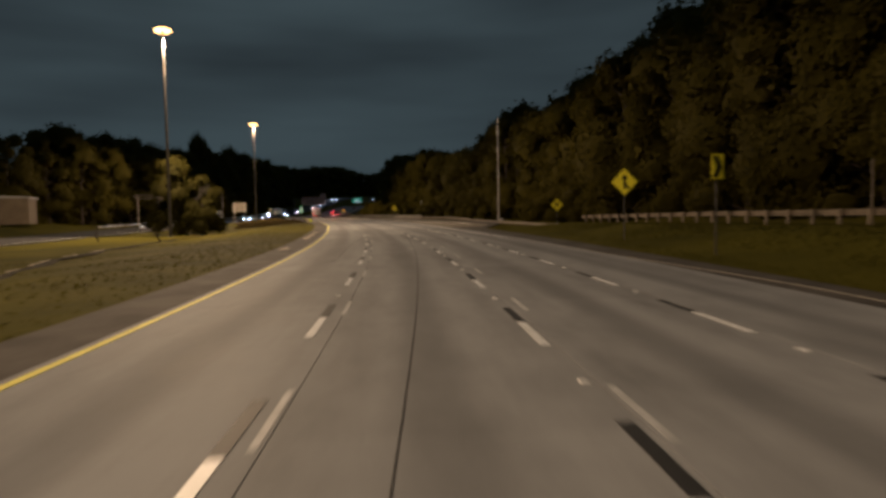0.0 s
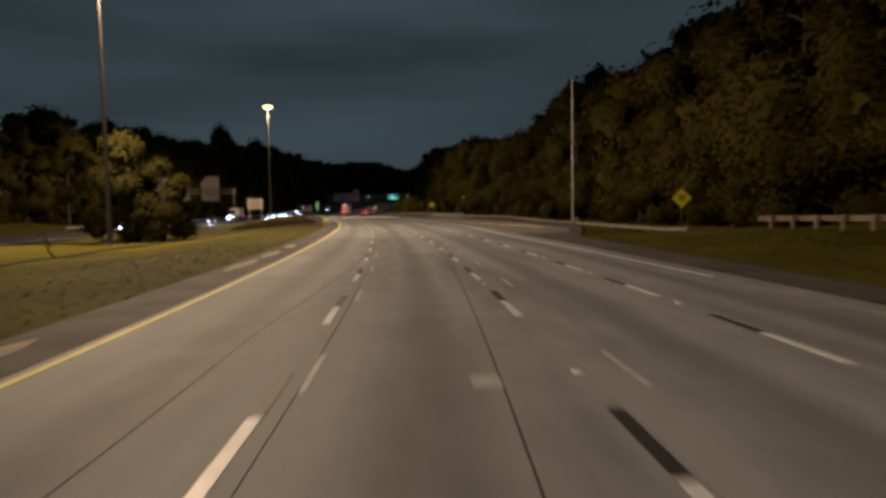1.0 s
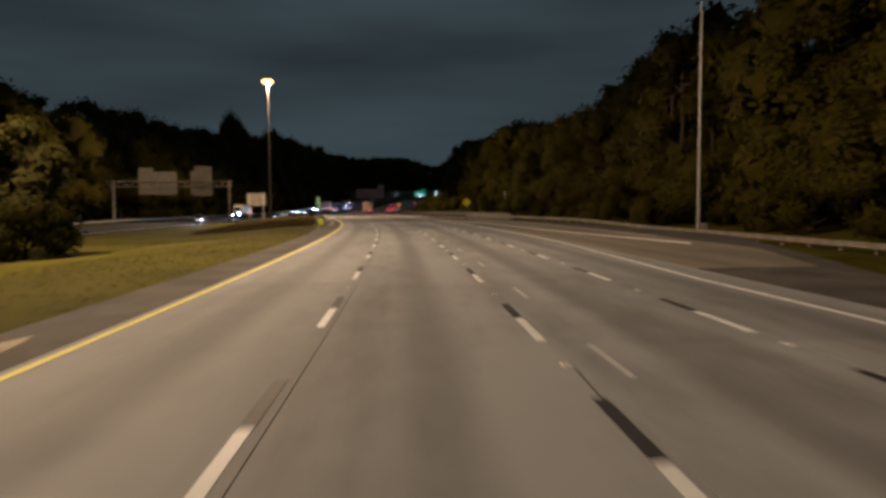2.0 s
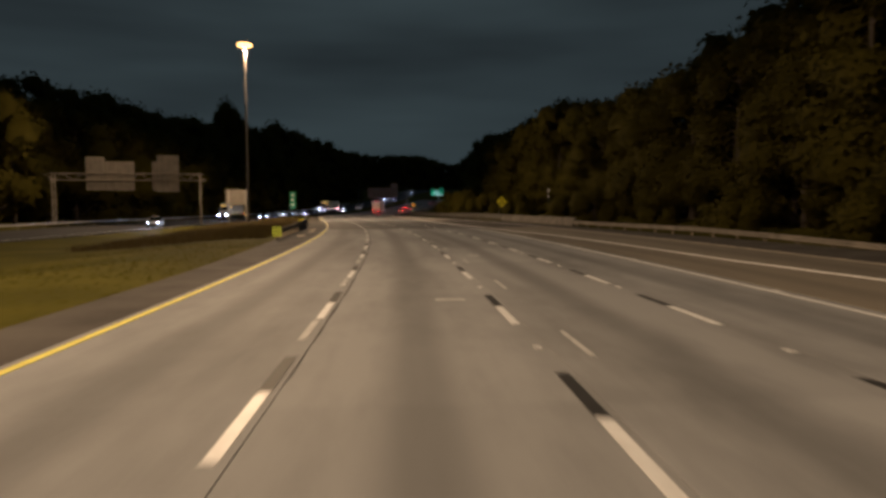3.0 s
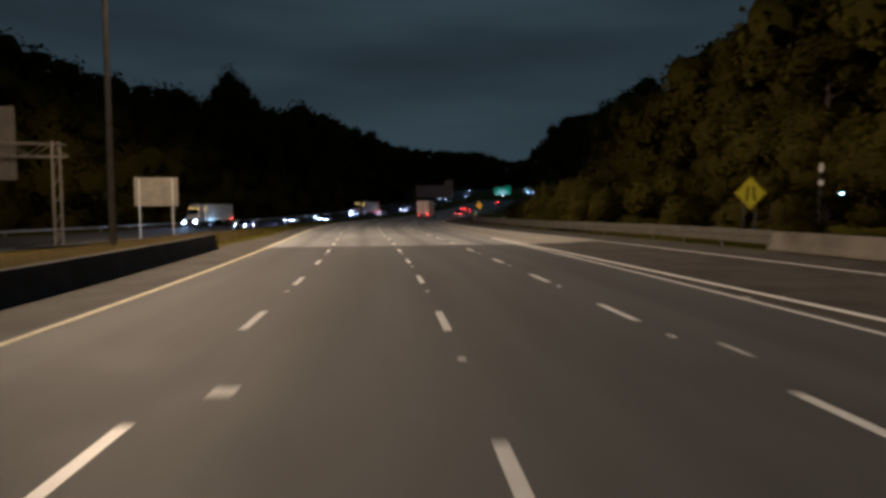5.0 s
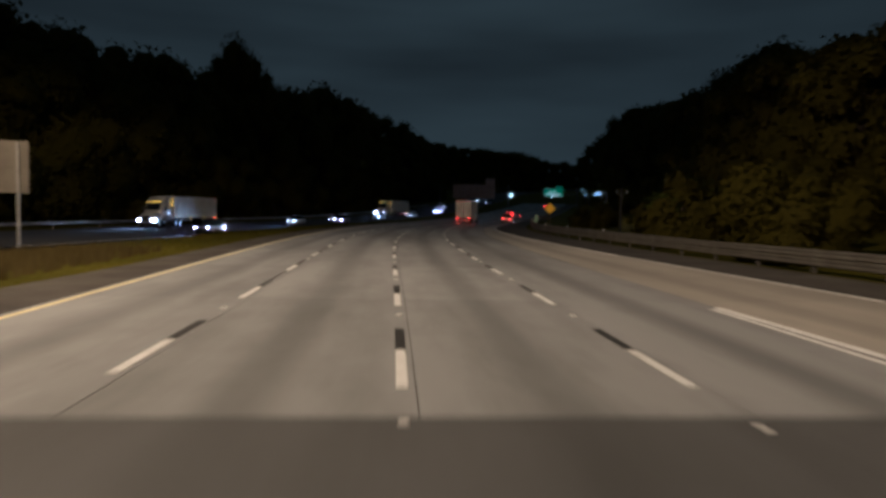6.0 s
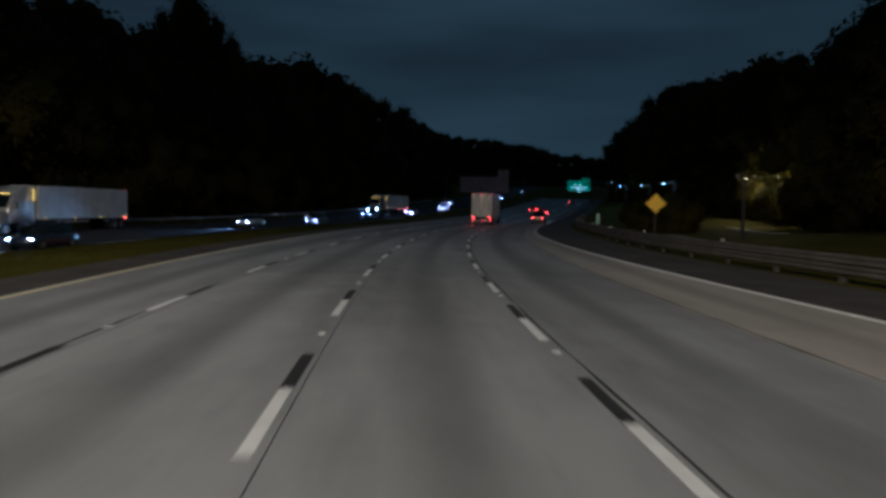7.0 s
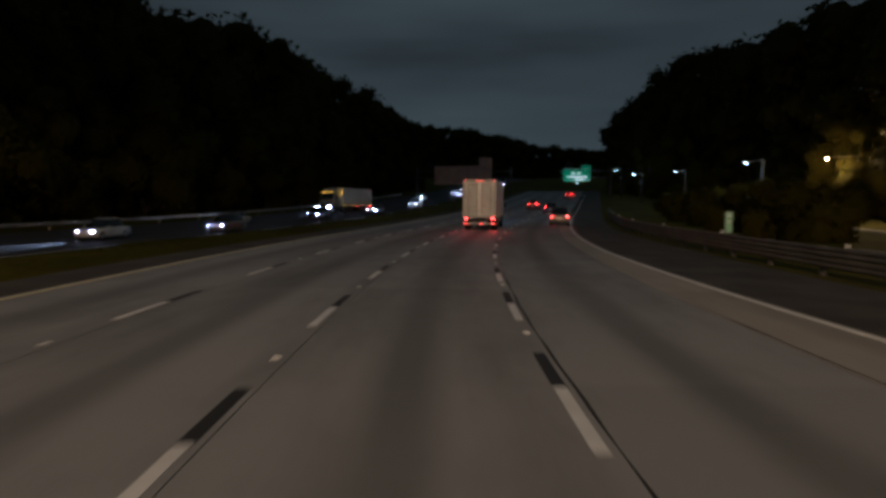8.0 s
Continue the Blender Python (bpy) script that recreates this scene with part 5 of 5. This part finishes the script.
def bush(name, label, seed, height, spread, leaves, leaf, mat, s, n):
    return tree(name, label, seed, height, spread, leaves, leaf, mat, on_ground(s, n, -0.05), 0.02, 0.1, "roadside shrubs", M_MASS if mat is M_LEAF else M_MASS2, 16)


shrub = bush("shrub", "dense dark shrub behind the guardrail", 41, 4.6, 3.2, 3600, 0.19, M_LEAF, 228, 27.5)
for s_b, n_b, h_b in ((231, 29.0, 4.4), (236, 30.5, 5.0)):
    bush("bush", "broad green bush behind the guardrail, lamplight put into its leaf colour", 43 + s_b, h_b, 3.0, 3600, 0.17, M_LITLEAF, s_b, n_b)
for s_b, n_b, f in ((212, 27.5, 0.9), (219, 29.5, 1.1), (290, 31.0, 0.7), (294, 28.5, 0.62), (298, 31.5, 0.8), (303, 28.5, 0.66), (307, 32.0, 0.85), (312, 29.0, 0.7), (317, 32.0, 0.8), (322, 28.0, 0.62), (328, 30.5, 0.75), (335, 28.0, 0.6), (342, 31.0, 0.7), (350, 28.5, 0.55),
                    (122, 31, 0.6), (134, 30.5, 0.7), (148, 31.0, 0.6), (160, 30.0, 0.8), (171, 30.5, 0.7), (186, 29.5, 0.8), (198, 29.0, 0.9)):
    ob = copy_thing(shrub, Matrix.Translation(on_ground(s_b, n_b, -0.05)) @ pose(0, 0, 0, 0, 0, 37 * s_b))
    ob.scale = (f, f, f)
tree("tree", "bushy olive lone tree behind a mast on the median grass", 99, 11.4, 4.0, 9000, 0.17, M_LEAF2, on_ground(102, -21.9, -0.05), 0.05, 0.45, "", M_MASS2, 34)
tree("tree", "lower bushy tree close beside the lone median tree", 98, 8.6, 3.0, 5000, 0.17, M_LEAF2, on_ground(101, -18.2, -0.05), 0.04, 0.2, "", M_MASS2, 24)


# ---- side street behind the guardrail ----
def street_lamp(at, head_z, reach, turn, lens, pole_mat, label, bulb=0.22):
    root = thing("street_lamp", label, "street lamp", at, turn, "side street lamps")
    z = head_z - at.z
    part("pole", a_rod((0, 0, -0.3), (0, 0, z + 0.3), 0.14, 0.10, 10), pole_mat, root)
    part("arm", a_rod((0, 0, z + 0.2), (-reach, 0, z + 0.05), 0.04, 0.03, 8), M_GALV, root)
    head = part("lamp_head", a_box((0.7, 0.32, 0.16), (-reach - 0.2, 0, z), None, 0.05), M_GALV, root)
    bm = bmesh.new()
    bmesh.ops.create_uvsphere(bm, u_segments=12, v_segments=8, radius=bulb, matrix=Matrix.Translation((-reach - 0.2, 0, z - 0.1)) @ Matrix.Diagonal((1.2, 0.8, 0.7, 1)))
    part("lens", bm, lens, head, "glowing lens", smooth=True)
    return root


def side_ground(x, y):
    d = (_x - x) ** 2 + (_y - y) ** 2
    k = int(d.argmin())
    n = math.cos(_head[k]) * (x - _x[k]) + math.sin(_head[k]) * (y - _y[k])
    return Vector((x, y, float(ground_height(S_GRID[k], n))))


for x_l, y_l, z_l in ((3.4, 328.7, 7.8), (3.5, 310.9, 7.1)):
    p = side_ground(x_l, y_l)
    street_lamp(p, z_l, 3.2, 0, G_PORCH, M_WOODPOST, "wooden pole with a glowing amber street lamp among the shrubs", 0.17)
    data = bpy.data.lights.new("street_lamp_light", "POINT")
    data.energy, data.color, data.shadow_soft_size = 1200, (1.0, 0.60, 0.22), 0.25
    new("street_lamp_light", data).location = (x_l - 3.4, y_l, z_l - 0.45)
for x_l, y_l, z_l in ((-17.6, 398.0, 9.9), (-16.6, 369.0, 7.6), (-13.9, 341.0, 6.8), (-13.8, 305.0, 5.9)):
    data = bpy.data.lights.new("street_lamp_light", "POINT")
    data.energy, data.color, data.shadow_soft_size = 70, (0.85, 1.0, 0.9), 0.15
    new("street_lamp_light", data).location = (x_l - 1.4, y_l - 0.1, z_l - 0.45)
    street_lamp(side_ground(x_l, y_l), z_l, 1.2, 0, G_LED, M_TRIM, "slim dark pole with a small white street lamp", 0.085)


def utility_pole(at, height, turn):
    root = thing("utility_pole", "dark wooden utility pole with a crossarm on the side lawn", "utility pole", at, turn)
    part("pole", a_rod((0, 0, -0.4), (0, 0, height), 0.15, 0.11, 12), M_TRIM, root)
    arm = part("crossarm", a_box((1.6, 0.1, 0.12), (0, -0.14, height - 0.5), None, 0.01), M_TRIM, root)
    for x in (-0.7, 0.7):
        part("insulator", a_rod((x, -0.14, height - 0.44), (x, -0.14, height - 0.28), 0.05, 0.035, 8), M_SIGNWHT, arm)
    part("brace", rod(a_rod((0, -0.12, height - 1.1), (-0.7, -0.14, height - 0.55), 0.02, seg=6), (0, -0.12, height - 1.1), (0.7, -0.14, height - 0.55), 0.02, seg=6), M_GALV, root)


utility_pole(side_ground(-13.1, 267.1), 5.4, 20)
for s_0, s_1, n_0, n_1, words in ((286, 312, 39.0, 40.6, "pale concrete drive across the lit side lawn"), (262, 280, 28.0, 28.9, "pale edging path along the lit side lawn")):
    tagged(strip("driveway", s_0, s_1, n_0, n_1, M_RAMP, top=0.09, thick=0.2, step=2.0, height=ground_height), words, "path", kind="structure")

for x_l, y_l, z_l in ((10.4, 197.7, 3.1), (-0.4, 248.0, 3.7)):
    street_lamp(side_ground(x_l, y_l), z_l, 1.2, 0, G_LED, M_TRIM, "short dark pole with a small white lamp at the wood's edge", 0.07)

beacon = thing("camera_pole", "slim dark pole with two white equipment boxes behind the parapet", "pole", side_ground(7.6, 197.5))
bz = 4.7 - beacon.location.z
part("pole", a_rod((0, 0, -0.3), (0, 0, bz + 0.3), 0.07, 0.06, 10), M_TRIM, beacon)
part("upper_box", a_box((0.22, 0.24, 0.58), (0, -0.16, bz), None, 0.03), M_SIGNWHT, beacon, "white box")
part("lower_box", a_box((0.22, 0.24, 0.36), (0, -0.16, bz - 0.98), None, 0.03), M_SIGNWHT, beacon, "white box")

# ---- left side: warehouse, sapling, ditch ----
ware = thing("warehouse", "low pale warehouse beyond the oncoming carriageway", "building", side_ground(-80.5, 138.0), 22)
part("wall", a_box((26, 12, 5.2), (-6, 0, 2.4)), M_TANWALL, ware)
part("roof", prism([(-19.4, 5.0), (7.4, 5.0), (7.4, 5.3), (-6, 5.8), (-19.4, 5.3)], -6.4, 6.4), M_GALV, ware)
for k in range(3):
    part("door", a_box((3.0, 0.08, 3.2), (-14 + 7 * k, -6.02, 1.5), None, 0.02), M_SIGNBACK, ware)
for s_s, n_s, h_s, lean in ((80, -26.5, 2.6, 8), (76, -18.6, 2.3, 24)):
    sap = tree("sapling", "small bare leaning sapling in the median grass", 5, h_s, 0.5, 60, 0.06, M_LEAF2, (0, 0, 0), 0.35, 0.1, "", None, 7)
    sap.matrix_basis = Matrix.Translation(on_ground(s_s, n_s, -0.05)) @ pose(0, 0, 0, 0, -lean, 0)
def ditch_n(s):
    return np.interp(s, [28, 36, 47, 60, 75, 87, 103], [-13.5, -16.0, -18.5, -19.3, -19.0, -18.6, -16.5])


# dark colour painted in for the shadow along the ditch
M_DITCHSHADOW = material("bare_damp_soil", (0.035, 0.030, 0.016), 0.95, scale=1.2, fine=14, bump=0.5, spec=0.1)
for s_0, s_1 in ((29, 33.5), (36, 38), (41, 46.5), (50, 52.5), (56, 60)):
    tagged(strip("ditch_edge", s_0, s_1, lambda s: ditch_n(s) - 0.16 - 0.10 * math.sin(2.3 * s), ditch_n, M_DIRT, top=0.05, thick=0.2, step=0.5, height=ground_height),
           "broken pale concrete edge of a median ditch", "kerb", kind="structure")
tagged(strip("ditch", 26, 104, lambda s: ditch_n(s) + 0.01, lambda s: ditch_n(s) + 0.8 + 0.25 * math.sin(0.5 * s), M_DITCHSHADOW, top=0.035, thick=0.2, step=1.0, height=ground_height),
       "shallow median ditch, its shadow painted as a dark strip", "ditch", kind="structure")
for s_d, l_d, n_d in ((51.0, 6.5, -1.25), (58.0, 5.0, -1.2), (66.0, 3.0, -1.2), (36.0, 3.0, -1.3), (137.0, 4.0, -1.3), (146.5, 3.0, -1.1), (151.0, 4.0, -1.2)):
    d = strip("dirt_patch", s_d, s_d + l_d, lambda s: n_d - 0.30 * math.sin(math.pi * (s - s_d) / l_d) - 0.03, lambda s: n_d + 0.26 * math.sin(math.pi * (s - s_d) / l_d) + 0.03, M_DIRT, top=0.004, thick=0.02, step=0.4)
    tagged(d, "pale streak of dry grit on the inner shoulder", "grit", "grit streaks", kind="structure")


def grass_tufts(name, s0, s1, n_of0, n_of1, count, seed, label, tall=1.0, mat=None):
    g = np.random.RandomState(seed)
    verts, faces = [], []
    for k in range(count):
        s = g.uniform(s0, s1)
        n = n_of0(s) + (n_of1(s) - n_of0(s)) * g.uniform(0, 1)
        p = on_ground(s, n, -0.03)
        h = g.uniform(0.02, 0.06) * tall
        a = g.uniform(0, math.tau)
        r = g.uniform(0.03, 0.09)
        i = len(verts)
        verts += [p + Vector((r * math.cos(a + b), r * math.sin(a + b), 0)) for b in (0.0, 2.1, 4.2)]
        verts.append(p + Vector((g.normal(0, 0.03), g.normal(0, 0.03), h + 0.03 * tall ** 0.5)))
        faces += [(i, i + 1, i + 3), (i + 1, i + 2, i + 3), (i + 2, i, i + 3)]
    me = bpy.data.meshes.new(name)
    me.from_pydata(verts, [], faces)
    me.shade_smooth()
    me.normals_split_custom_set([(0.0, 0.0, 1.0)] * (3 * len(faces)))
    me.materials.append(mat or M_BLADE)
    return tagged(new(name, me), label, "grass", kind="stuff")


grass_tufts("median_grass", -4, 132, lambda s: -2.0, lambda s: -20.0, 11000, 3, "uneven olive grass tufts along the inner shoulder")
grass_tufts("bank_grass", 0, 84, lambda s: float(pave_right(s)) + 0.25, lambda s: 27.0, 12000, 4, "rough grass tufts on the ramp bank")
grass_tufts("bend_grass", 188, 300, lambda s: -2.5, lambda s: -12.0, 9000, 5, "dark grass tufts along the bend's median")


M_DRY = leaf_material("dry_tall_grass", (0.055, 0.042, 0.012), (0.10, 0.078, 0.024))
grass_tufts("tall_dry_grass", 136, 214, lambda s: -3.6, lambda s: -17.0, 16000, 6, "tall dry brown grass behind the dark barrier", 9.0, M_DRY)


def head_beam(at, turn, watts):
    """The headlamps of one of the cars standing here, as one soft cone along its way."""
    data = bpy.data.lights.new("head_beam", "SPOT")
    data.energy, data.color, data.spot_size, data.spot_blend, data.shadow_soft_size = watts, (0.78, 0.88, 1.0), radians(44), 1.0, 0.15
    ob = new("head_beam", data)
    ob.matrix_basis = Matrix.Translation(at) @ pose(0, 0, 0, 0, 0, turn) @ look((0, 2.6, 0.75), (0, 30, 0.2))


head_beam(spot(309, 14.9), heading(309), 1400)
head_beam(spot(300 + 4.2, 8.9), heading(304), 1400)
head_beam(oncoming(270 - 6.0, -27.0), heading(264) + 183, 2500)
head_beam(oncoming(252, -14.0), heading(252) + 180, 1800)
head_beam(oncoming(292, -19.0), heading(292) + 180, 1800)
head_beam(oncoming(196, -25.0), heading(196) + 180, 1500)
# added light on the exit sign, in place of light its sheeting throws back
sign_spot = bpy.data.lights.new("sign_lamp_light", "SPOT")
sign_spot.energy, sign_spot.color, sign_spot.spot_size, sign_spot.spot_blend, sign_spot.shadow_soft_size = 260, (1.0, 1.0, 0.9), radians(120), 0.6, 0.2
sx = on_ground(401, 21.5) + pose(0, 0, 0, 0, 0, 2.0).to_3x3() @ Vector((-7.4, -3.2, 0))
new("sign_lamp_light", sign_spot).matrix_basis = look((sx.x, sx.y, 6.2), (sx.x, sx.y + 3.0, 8.8))


def tail_glow(at, turn, x, y, z, watts):
    """The light that one lit tail lamp throws on the road behind it."""
    data = bpy.data.lights.new("tail_lamp_light", "SPOT")
    data.energy, data.color, data.spot_size, data.spot_blend, data.shadow_soft_size = watts, (1.0, 0.03, 0.02), radians(130), 0.8, 0.08
    new("tail_lamp_light", data).matrix_basis = Matrix.Translation(at) @ pose(0, 0, 0, 0, 0, turn) @ look((x, y, z), (x, y - 5.0, z - 1.2))


for sx in (-1, 1):
    tail_glow(spot(300, 8.9), heading(298), sx * 0.95, -3.85, 0.91, 80)
    tail_glow(spot(309, 14.9), heading(309), sx * 0.66, -2.42, 0.8, 12)
for k in range(9):
    s_r = 232 + 11.0 * k
    refl = thing("rail_reflector", "small white reflector standing on the guardrail post", "reflector", spot(s_r, float(barrier_right(s_r)) + 0.16, 0.87), heading(s_r), "guardrail reflectors")
    part("block", a_box((0.10, 0.03, 0.12), (0, 0, 0.07), None, 0.008), M_REFL, refl)
    part("foot", a_box((0.08, 0.06, 0.03), (0, 0, 0.005)), M_TRIM, refl)

# the last lamp sits on the added, unseen mast
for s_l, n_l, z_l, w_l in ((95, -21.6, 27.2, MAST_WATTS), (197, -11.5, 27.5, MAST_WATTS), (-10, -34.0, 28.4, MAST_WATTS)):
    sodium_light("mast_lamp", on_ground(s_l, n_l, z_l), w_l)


# ---- lane slabs, one by one ----
def lay_slabs():
    cuts = list(np.arange(-24.0, 150.0, 9.15)) + [152.4]
    late = list(np.arange(188.0, 330.0, 9.15))
    for lane in range(4):
        n0, n1 = 3.66 * lane + (0.178 if lane else -0.2), 3.66 * (lane + 1) + 0.162 + (0.05 if lane == 3 else 0)
        for group in (cuts, late):
            for a, b in zip(group, group[1:]):
                strip("slab", a + 0.003, b - 0.003, n0, n1, M_CONCRETE, parent=road, top=0.0, thick=0.025, step=3.1)
        strip("slab", -60, cuts[0] - 0.006, n0, n1, M_CONCRETE, parent=road, top=0.0, thick=0.025, step=4)
        strip("slab", late[-1] + 0.006, 700, n0, n1, M_CONCRETE, parent=road, top=0.0, thick=0.025, step=4)
    for a, b in zip(late, late[1:]):
        strip("slab", a + 0.003, b - 0.003, 14.87, lambda s: float(ramp_edge(s)) + 0.25, M_PALE, parent=road, top=0.001, thick=0.025, step=3.1)
    early = list(np.arange(79.0, 148.0, 9.15)) + [152.4]
    for a, b in zip(early, early[1:]):
        strip("slab", a + 0.003, b - 0.003, 14.87, lambda s: min(float(ramp_edge(s)) + 0.2, float(pave_right(s)) - 1.2), M_RAMP, parent=road, top=0.014, thick=0.03, step=3.1)
    strip("bridge_deck", 152.42, 187.98, -0.2, 14.84, M_ASPHALT, parent=road, top=0.001, thick=0.026, step=3.0)


lay_slabs()
